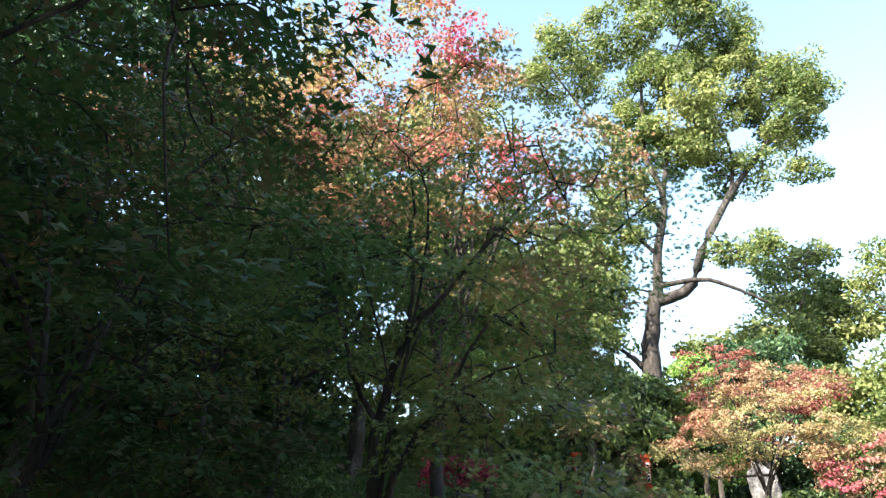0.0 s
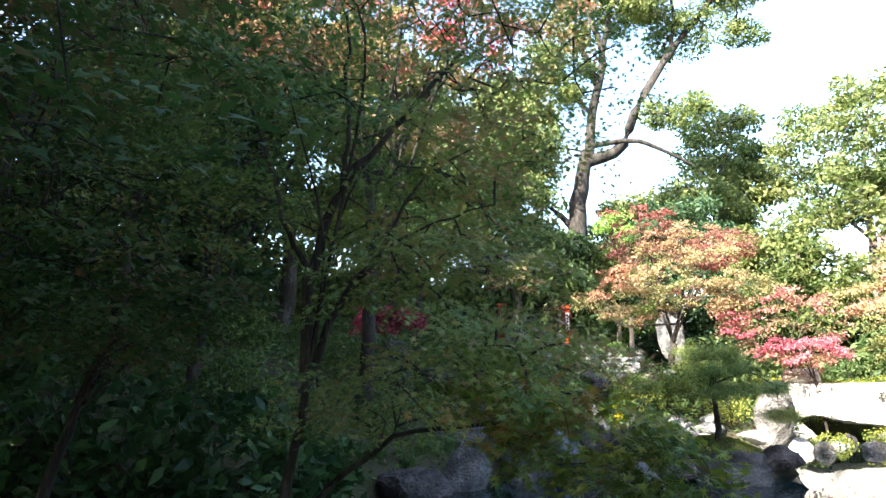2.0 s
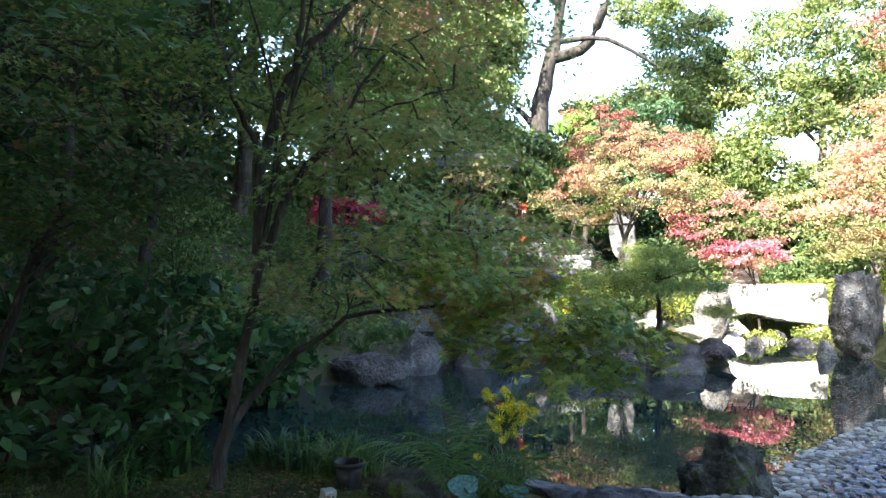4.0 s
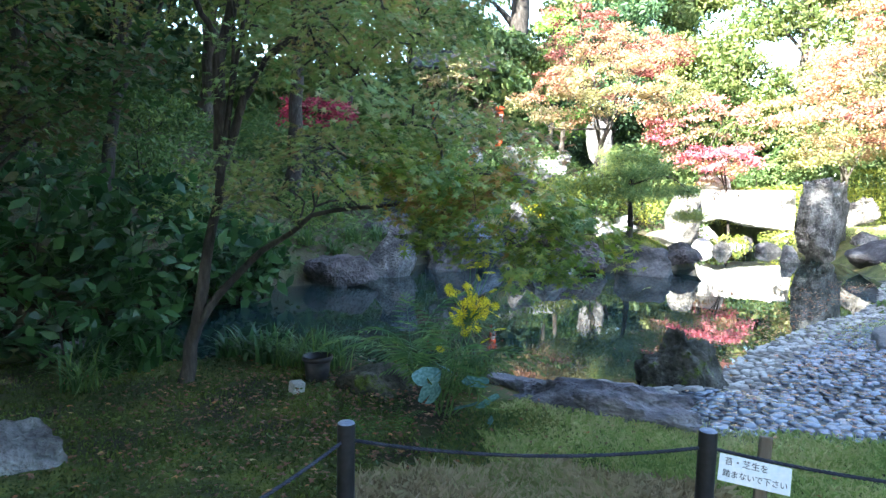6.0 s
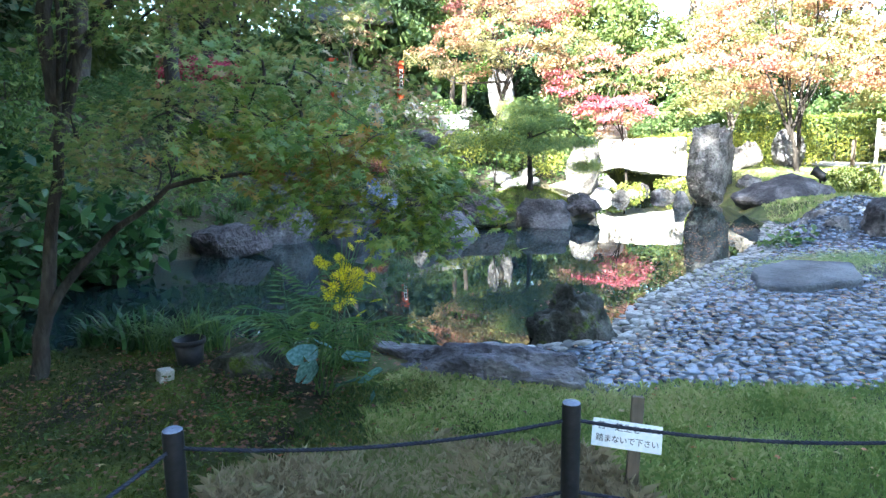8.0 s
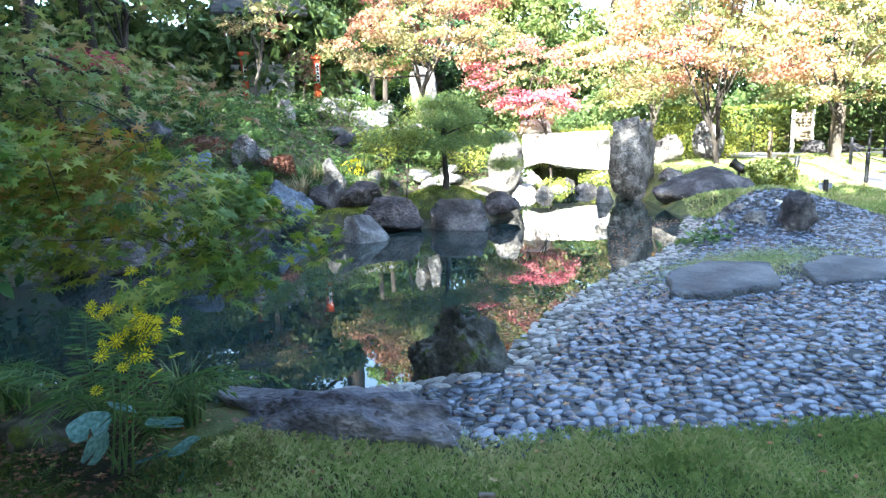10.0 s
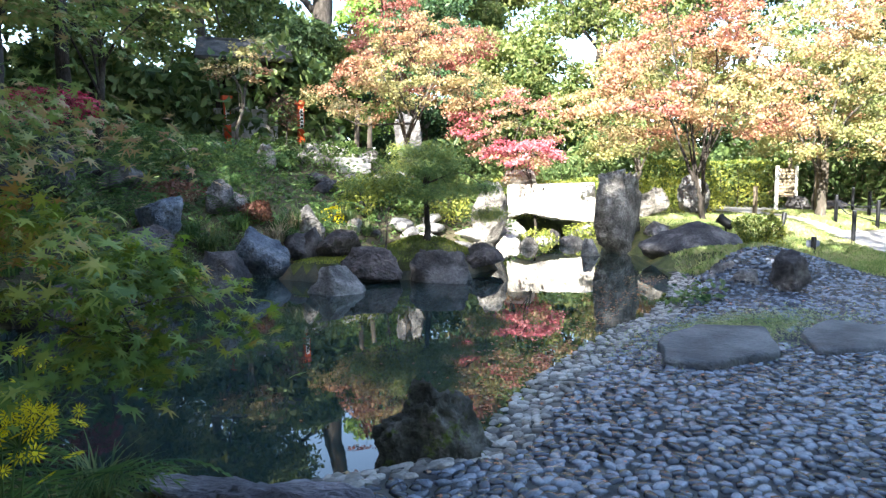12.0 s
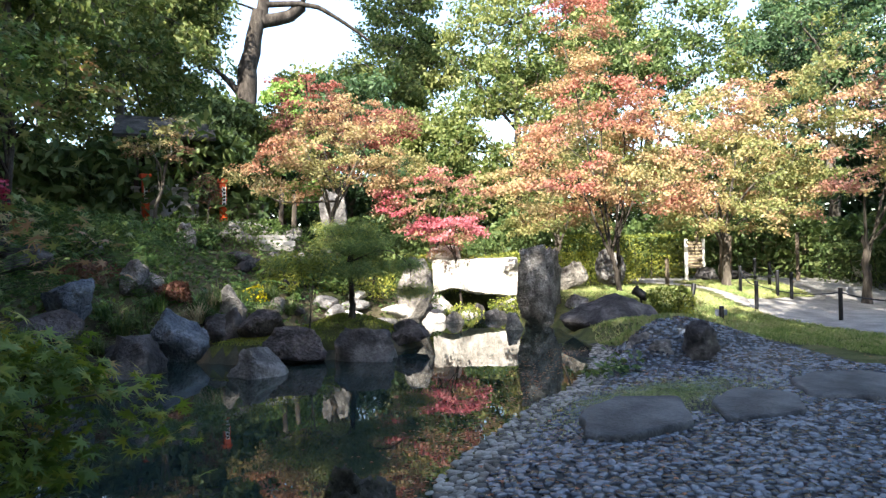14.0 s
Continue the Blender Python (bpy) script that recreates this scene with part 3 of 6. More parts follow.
# the maple beside the path, leaning over the pond
tree("maple_tree", "leaning maple with green leaves turning red at the tips", (-0.62, 5.1, 0.02),
     [(0, 0, -0.1), (0.1, 0, 0.5), (0.22, 0, 1.15), (0.29, 0, 1.75)], 0.056,
     [((0.4, 0.5, 3.4), (2.0, 1.6, 1.0), 84), ((-1.3, 0.2, 3.6), (1.3, 1.3, 1.2), 26), ((1.5, 0.9, 4.4), (2.0, 1.4, 0.9), 62), ((0.9, 0.7, 5.3), (1.5, 1.2, 0.6), 44),
      ((1.3, -0.55, 2.3), (0.6, 0.4, 0.3), 18), ((1.2, -0.2, 2.75), (0.9, 0.6, 0.3), 12), ((0.75, 0.1, 1.4), (0.7, 0.3, 0.3), 14), ((1.5, -1.15, 1.9), (0.4, 0.35, 0.18), 12), ((1.15, -0.6, 1.75), (0.45, 0.35, 0.2), 10)],
     F_MAPLE_GR, M_BARK, per=90, size=0.042, shape=LEAF_MAPLE, spread=(0.4, 0.42, 0.11), seed=11, limbs=3, group="garden maples",
     own=[([(0.29, 0, 1.7), (0.29, 0, 2.4), (0.48, 0.05, 3.1), (0.8, 0.05, 3.5), (1.45, 0, 4.3)], 0.05, 0.016),
          ([(0.5, 0.05, 3.05), (0.52, 0.1, 3.6), (0.5, 0.1, 4.6)], 0.026, 0.01),
          ([(0.27, 0, 1.55), (0.4, 0, 1.98), (0.52, 0, 2.25), (0.75, 0, 2.55), (1.1, -0.05, 3.2)], 0.036, 0.012),
          ([(0.3, 0, 2.4), (0.05, 0, 2.9), (-0.3, -0.1, 4.1)], 0.026, 0.009),
          ([(0.05, 0, 0.35), (0.28, 0, 0.7), (0.62, 0, 1.05), (1.0, -0.35, 1.3), (1.6, -1.1, 1.42)], 0.034, 0.01),
          ([(0.6, 0, 2.35), (1.0, -0.2, 2.7), (1.6, -0.4, 2.9)], 0.014, 0.006)])
# the low spray that hangs before the pond
tree("maple_bough", "drooping maple bough with fresh green leaves", (0.98, 4.0, 1.53),
     [(0, 0, 0), (0.12, -0.25, 0.06), (0.3, -0.5, 0.05)], 0.009,
     [((0.42, -0.6, -0.3), (0.34, 0.28, 0.2), 17), ((-0.1, -0.5, -0.02), (0.42, 0.35, 0.22), 15), ((-0.5, -0.3, 0.1), (0.36, 0.3, 0.2), 8), ((0.2, -0.55, -0.14), (0.42, 0.3, 0.18), 14)],
     F_MAPLE_G, M_BARK, per=58, size=0.047, shape=LEAF_MAPLE, spread=(0.17, 0.17, 0.14), seed=12, limbs=5, flat=0.6, twig=0.004, category="maple bough", sides=6)
# maples on the left, their shade put into the dark leaf colour
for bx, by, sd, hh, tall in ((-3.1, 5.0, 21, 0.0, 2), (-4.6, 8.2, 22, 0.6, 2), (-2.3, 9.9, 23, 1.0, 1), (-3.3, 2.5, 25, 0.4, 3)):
    tree("maple_tree", "maple with dense green leaves, darkened for shade", (bx, by, H(bx, by) - 0.05),
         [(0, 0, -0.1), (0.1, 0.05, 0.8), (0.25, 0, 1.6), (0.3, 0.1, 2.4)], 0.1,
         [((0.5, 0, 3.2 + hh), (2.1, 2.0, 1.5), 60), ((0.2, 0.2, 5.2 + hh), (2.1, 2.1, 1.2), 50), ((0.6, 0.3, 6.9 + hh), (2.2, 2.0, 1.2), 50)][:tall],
         F_MAPLE_SHADE, M_BARK, per=100, size=0.064, shape=LEAF_TRI, spread=(0.6, 0.6, 0.16), seed=sd, limbs=7, group="garden maples")
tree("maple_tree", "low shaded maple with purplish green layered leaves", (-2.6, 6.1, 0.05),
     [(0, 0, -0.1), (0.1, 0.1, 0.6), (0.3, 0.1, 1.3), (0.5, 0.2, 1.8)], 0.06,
     [((0.7, 0.0, 2.2), (1.2, 1.0, 0.45), 34)], F_MAPLE_SHADE, M_BARK, per=90, size=0.045, spread=(0.45, 0.45, 0.1), seed=24, limbs=5, group="garden maples")
# taller maples behind, with red tops
tree("maple_tree", "tall maple with a red and green crown", (0.2, 12.0, H(0.2, 12.0) - 0.05),
     [(0, 0, -0.1), (0.1, 0, 1.5), (0.1, 0, 3.0), (0, -0.3, 5.0)], 0.15,
     [((-0.8, -1.0, 9.2), (2.3, 2.0, 1.9), 90), ((2.4, -1.2, 6.9), (1.4, 1.2, 0.9), 38), ((-0.6, -1.2, 6.6), (1.6, 1.4, 0.8), 30)], F_MAPLE_RG, M_BARK, per=130, size=0.05, spread=(0.45, 0.45, 0.18), flat=0.45, seed=31, limbs=9, group="garden maples",
     own=[([(0.05, -0.1, 4.0), (0.9, -0.5, 5.4), (1.7, -0.9, 6.3), (2.9, -1.3, 7.0)], 0.06, 0.015), ([(1.0, -0.5, 5.5), (1.3, -0.9, 6.5), (1.8, -1.6, 7.4)], 0.03, 0.01)])
tree("maple_tree", "tall maple with yellow green leaves", (-3.6, 11.0, H(-3.6, 11.0) - 0.05),
     [(0, 0, -0.1), (0, 0, 2), (0.2, 0, 4)], 0.13, [((0, 0, 6.0), (2.6, 2.4, 2.6), 110)], F_MAPLE_Y, M_BARK, per=80, size=0.07, spread=(0.5, 0.5, 0.2), seed=32, limbs=8, group="garden maples")
tree("maple_tree", "tall maple with a thin yellow top", (1.0, 16.4, H(1.0, 16.4) - 0.05),
     [(0, 0, -0.1), (0, 0, 3), (0.1, 0, 7)], 0.16, [((0, 0, 11.5), (1.6, 1.6, 2.6), 60), ((0, 0, 7.0), (2.2, 2.0, 2.0), 60)], F_MAPLE_Y, M_BARK, per=70, size=0.085, spread=(0.5, 0.5, 0.25), seed=36, limbs=8, group="garden maples")
tree("maple_tree", "maple with green leaves above the rocks", (1.5, 16.4, H(1.5, 16.4) - 0.05),
     [(0, 0, -0.1), (0.1, 0, 1.2), (0.2, 0, 2.2)], 0.1, [((0, 0, 3.3), (1.9, 1.6, 1.0), 36)], F_MAPLE_GR, M_BARK, per=80, size=0.075, spread=(0.6, 0.6, 0.16), seed=33, limbs=7, group="garden maples")
tree("maple_tree", "small crimson maple among the shrubs", (0.65, 14.6, H(0.65, 14.6) - 0.05),
     [(0, 0, -0.1), (0.1, 0, 0.5), (0.15, -0.1, 0.9)], 0.05, [((0.05, -0.1, 1.2), (0.8, 0.5, 0.3), 26)], F_CRIMSON, M_BARK, per=80, size=0.05, spread=(0.3, 0.3, 0.1), seed=34, limbs=5, group="garden maples")
tree("maple_tree", "small crooked maple with sparse orange leaves before the shrine", (5.04, 20.82, H(5.04, 20.82) - 0.05),
     [(0, 0, -0.1), (0.05, 0, 0.6), (0.25, 0, 1.2), (0.3, 0, 1.8)], 0.06, [((0.1, 0, 2.3), (0.95, 0.7, 0.3), 16), ((0.6, 0, 2.9), (0.6, 0.5, 0.3), 8)], F_MAPLE_B, M_BARKG, per=55, size=0.05, spread=(0.34, 0.34, 0.1), seed=37, limbs=5, group="garden maples")
# the tall camphor behind the shrine
tree("camphor_tree", "tall camphor tree with a forked grey trunk", (9.7, 28.2, H(9.7, 28.2) - 0.1),
     [(0, 0, -0.1), (0.0, 0, 3.6), (0.45, 0, 7.0), (1.05, -0.1, 9.6)], 0.62,
     [((2.9, 0, 19.3), (3.2, 2.8, 3.2), 100), ((8.9, -0.3, 20.4), (2.3, 2.2, 2.9), 66), ((3.4, 0, 25.0), (5.2, 3.0, 2.2), 90), ((-2.6, 0.5, 22.6), (2.4, 2.0, 2.6), 36), ((6.4, 0.3, 22.4), (2.2, 2.0, 1.8), 26), ((6.2, 0, 16.4), (1.5, 1.5, 1.4), 12),
      ((0.2, 0, 14.4), (1.6, 1.5, 2.2), 24), ((-1.9, 0.2, 9.4), (1.7, 1.6, 3.0), 34), ((5.6, 0, 11.6), (1.8, 1.5, 1.0), 12), ((9.6, -0.3, 16.2), (0.7, 0.7, 0.9), 5)],
     F_CAMPHOR, M_BARK, per=210, size=0.12, shape=LEAF_QUAD, spread=(0.62, 0.62, 0.5), flat=0.5, seed=41, limbs=1, twig=0.05, style="puff",
     own=[([(1.0, -0.1, 9.2), (1.35, -0.1, 11.9), (1.9, -0.3, 14.4), (1.3, -0.2, 17), (1.6, -0.2, 21)], 0.26, 0.08),
          ([(1.0, -0.1, 9.2), (2.5, -0.3, 9.8), (3.4, -0.3, 11.8), (5.0, -0.4, 14.4), (7.1, -0.4, 17.1), (9.2, -0.4, 20.0)], 0.3, 0.08),
          ([(1.5, -0.2, 13.0), (0.4, 0.2, 16.5), (-1.4, 0.5, 20.0), (-3.0, 0.6, 23.0)], 0.14, 0.04),
          ([(1.8, -0.2, 14.2), (2.6, -0.3, 18), (3.2, -0.4, 22.0), (4.4, -0.6, 25)], 0.15, 0.04),
          ([(1.3, -0.1, 11.5), (0.2, 0.2, 13), (-0.6, 0.3, 15.6)], 0.12, 0.04),
          ([(5.2, -0.4, 14.6), (5.6, -0.4, 17.0), (5.0, -0.4, 20.0)], 0.12, 0.04),
          ([(1.2, -0.2, 9.9), (3.0, -0.6, 10.1), (4.4, -0.8, 9.6), (5.6, -1.0, 8.9)], 0.14, 0.06)], category="tree")
tree("conifer_tree", "young light green conifer", (10.3, 24.8, H(10.3, 24.8) - 0.05), [(0, 0, -0.1), (0, 0, 3), (0, 0, 6.0)], 0.12,
     [((0, 0, 2.2), (1.5, 1.5, 0.9), 40), ((0, 0, 4.0), (1.1, 1.1, 0.9), 34), ((0, 0, 5.6), (0.55, 0.55, 0.9), 16)], F_LIGHT, M_BARK, per=95, size=0.09, shape=LEAF_QUAD, spread=(0.4, 0.4, 0.25), flat=0.4, seed=42, limbs=6)
# maples round the bridge
tree("maple_tree", "broad maple with tan and pinkish leaves", (9.4, 18.9, H(9.4, 18.9) - 0.05),
     [(0, 0, -0.1), (0.1, 0, 0.8), (0.3, -0.1, 1.7)], 0.12,
     [((0.5, -0.7, 2.9), (2.2, 1.5, 0.9), 40), ((-1.3, -0.3, 2.2), (1.4, 1.2, 0.7), 30), ((2.1, -0.9, 2.2), (1.2, 1.0, 0.7), 24), ((0.4, -0.5, 3.9), (1.5, 1.2, 0.6), 24)], F_MAPLE_B, M_BARKG, per=120, size=0.046, spread=(0.36, 0.36, 0.17), flat=0.45, seed=51, limbs=6, group="garden maples")
tree("maple_tree", "rust coloured maple behind the tan one", (11.3, 22.5, H(11.3, 22.5) - 0.05),
     [(0, 0, -0.1), (0.1, 0, 1.5), (0.2, 0, 3.2)], 0.14,
     [((0.0, 0, 4.8), (2.4, 1.8, 1.2), 46), ((-0.9, 0, 6.2), (1.3, 1.2, 0.9), 24), ((1.6, -0.3, 5.6), (1.4, 1.2, 0.8), 24)], F_RUST, M_BARK, per=110, size=0.058, spread=(0.42, 0.42, 0.2), flat=0.45, seed=52, limbs=5, group="garden maples")
tree("maple_tree", "slender maple with red and orange leaves", (12.2, 17.6, H(12.2, 17.6) - 0.05),
     [(0, 0, -0.1), (0.05, 0, 0.9), (0.1, -0.1, 1.8)], 0.06,
     [((0.1, -0.2, 3.0), (1.9, 1.3, 1.3), 50), ((0.3, -0.4, 1.9), (1.3, 0.8, 0.4), 12)], F_MAPLE_R, M_BARKG, per=95, size=0.047, spread=(0.36, 0.36, 0.13), flat=0.45, seed=53, limbs=6, group="garden maples")
tree("maple_tree", "low crimson maple by the stone bridge", (12.7, 16.9, H(12.7, 16.9) - 0.05),
     [(0, 0, -0.1), (0.0, 0, 0.9), (-0.2, -0.1, 1.9)], 0.05,
     [((-0.5, -0.1, 2.75), (1.0, 0.8, 0.42), 40)], F_PINK, M_BARK, per=90, size=0.045, spread=(0.28, 0.28, 0.12), flat=0.45, seed=54, limbs=5, group="garden maples")
tree("maple_tree", "upright maple with glowing orange leaves", (14.5, 12.5, H(14.5, 12.5) - 0.03),
     [(0, 0, -0.1), (-0.05, 0, 0.5), (-0.2, 0.1, 1.1)], 0.08,
     [((-0.3, 0.2, 3.6), (2.1, 2.1, 1.3), 62), ((0.2, 0.6, 5.2), (1.7, 1.7, 1.1), 40), ((-0.3, 1.0, 6.9), (0.75, 0.75, 1.5), 26), ((-1.2, 0.8, 2.6), (1.7, 1.5, 0.5), 30), ((0.9, -0.6, 2.5), (1.2, 1.2, 0.4), 18)],
     F_MAPLE_O, M_BARK, per=130, size=0.048, spread=(0.36, 0.36, 0.2), flat=0.45, seed=55, limbs=5, group="garden maples",
     own=[([(-0.2, 0.1, 1.0), (-0.5, 0.3, 1.9), (-0.9, 0.5, 3.0)], 0.045, 0.016), ([(-0.2, 0.1, 1.0), (0.1, 0, 1.9), (0.35, -0.1, 3.2)], 0.045, 0.016)])
tree("maple_tree", "slim young maple with orange leaves", (15.3, 13.2, H(15.3, 13.2) - 0.03),
     [(0, 0, -0.1), (0, 0, 1.0), (0.0, 0, 2.2)], 0.07, [((0.2, 0.2, 3.6), (1.3, 1.3, 1.0), 30)], F_MAPLE_Y, M_BARK, per=110, size=0.05, spread=(0.38, 0.38, 0.18), flat=0.45, seed=56, limbs=5, group="garden maples")
for bx, by, sd, mt, z0, rr in ((19.0, 12.4, 57, F_MAPLE_Y, 3.4, 2.5), (21.2, 9.6, 58, F_MAPLE_Y, 4.6, 2.8), (22.5, 14.8, 59, F_MAPLE_Y, 4.2, 3.0), (17.2, 17.5, 60, F_MAPLE_Y, 3.4, 2.4)):
    tree("maple_tree", "spreading maple with yellow green and orange leaves", (bx, by, H(bx, by) - 0.05),
         [(0, 0, -0.1), (0.05, 0, 0.9), (0.1, 0.05, 1.9)], 0.14,
         [((0, 0, z0), (rr, rr, 1.4), 74), ((0.3, 0, z0 + 1.8), (rr * 0.7, rr * 0.7, 1.0), 34), ((-0.3, -0.4, z0 - 1.3), (rr * 0.85, rr * 0.85, 0.45), 26)], mt, M_BARKG, per=125, size=0.056, spread=(0.42, 0.42, 0.22), flat=0.45, seed=sd, limbs=4, group="garden maples")
tree("maple_tree", "orange maple at the edge of the gravel path", (14.9, 1.6, H(14.9, 1.6) - 0.05),
     [(0, 0, -0.1), (0.05, 0, 1.2), (0.1, 0.05, 2.2)], 0.12, [((-0.6, 1.7, 4.0), (2.0, 2.0, 1.4), 60)], F_MAPLE_O, M_BARK, per=90, size=0.075, spread=(0.6, 0.6, 0.15), seed=61, limbs=7, group="garden maples")
# evergreens closing the view
for bx, by, hh, rr, mt, sd in ((-7.0, 12, 9.5, 3.4, F_DARK, 71), (-11, 13, 14, 4.0, F_DARK, 83), (-5, 17, 9.5, 3.6, F_DARK, 84), (-2, 20, 11, 3.6, F_CAMPHOR, 72), (1.5, 23, 9, 3.4, F_CAMPHOR, 73), (5.0, 27.5, 10, 3.6, F_CAMPHOR, 74), (14.5, 28, 8.0, 3.0, F_DARK, 75),
                              (17.8, 26, 6.5, 2.8, F_CAMPHOR, 76), (21, 24, 11.5, 4.2, F_CAMPHOR, 77), (26.5, 21, 12.5, 4.6, F_EVER, 78), (31, 15, 11, 4.4, F_DARK, 79), (29, 8, 9, 3.8, F_EVER, 80), (22.5, 6.0, 12, 3.2, F_DARK, 85),
                              (7.6, 31, 12, 2.6, F_CAMPHOR, 86), (-9, 7, 11, 3.4, F_DARK, 81), (7.8, 24.3, 3.6, 1.4, F_EVER, 82)):
    tree("evergreen_tree", "broadleaf evergreen tree with a dense glossy crown", (bx, by, H(bx, by) - 0.1),
         [(0, 0, -0.1), (0.1, 0, hh * 0.25), (0.2, 0.1, hh * 0.5), (0.2, 0.1, hh * 0.8)], 0.05 + hh * 0.02,
         [((0, 0, hh * 0.55), (rr, rr, hh * 0.33), 110), ((0.3, 0.2, hh * 0.95), (rr * 0.8, rr * 0.8, hh * 0.25), 84)],
         mt, M_BARKG, per=110, size=0.13, shape=LEAF_QUAD, spread=(0.62, 0.62, 0.42), flat=0.45, seed=sd, limbs=8, twig=0.03, style="puff", group="evergreens behind the garden")
for bx, by, sd, hs in ((15.6, 36, 91, 0.62), (20.6, 34.5, 92, 0.88), (31, 28, 93, 1.0), (38, 20, 94, 1.0), (3, 38, 95, 0.85), (-8, 30, 96, 1.0)):
    tree("camphor_tree", "far tall tree with light green foliage", (bx, by, H(bx, by) - 0.1),
         [(0, 0, -0.1), (0.2, 0, 5 * hs), (0.4, 0, 10 * hs), (0.3, 0.3, 14 * hs)], 0.34,
         [((-1, 0, 11.5 * hs), (3.8 * hs, 3.6, 2.6 * hs), 56), ((1.0, 0, 16.6 * hs), (2.8, 2.8, 2.4 * hs), 40), ((2.2, -1, 13.5 * hs), (2.2, 2.2, 1.5), 18)], F_CAMPHOR, M_BARKG, per=170, size=0.16, shape=LEAF_QUAD, spread=(0.85, 0.85, 0.6), flat=0.45, seed=sd, limbs=8, twig=0.05, style="puff", group="far trees")
# unseen tall trees, added behind the path to shade the near bank
for bx, by, hh, sd in ((-8.5, 2.5, 12, 101), (-4.2, -1.2, 16, 102), (-0.5, -4.0, 15, 103), (3.5, -6.0, 18, 104), (8.0, -8.0, 18, 105), (12.5, -10.0, 15, 106), (17.5, -12.0, 15, 107), (-9.0, -3.0, 17, 108), (-3.0, -7.5, 17, 109), (-7.0, -5.0, 13, 110), (-12.5, -7.5, 17, 111), (-7.2, -0.6, 10, 112)):
    tree("evergreen_tree", "tall unseen evergreen added to cast shade", (bx, by, 0.0),
         [(0, 0, -0.1), (0.1, 0, hh * 0.25), (0.2, 0.1, hh * 0.5), (0.2, 0.1, hh * 0.8)], 0.3,
         [((0, 0, hh * 0.55), (3.6, 3.6, hh * 0.27), 70), ((0, 0, hh * 0.9), (3.2, 3.2, hh * 0.2), 50)],
         F_EVER, M_BARKG, per=42, size=0.32, shape=LEAF_QUAD, spread=(1.0, 1.0, 0.8), flat=0.35, seed=sd, limbs=6, twig=0.04, style="cloud", group="trees behind the path")


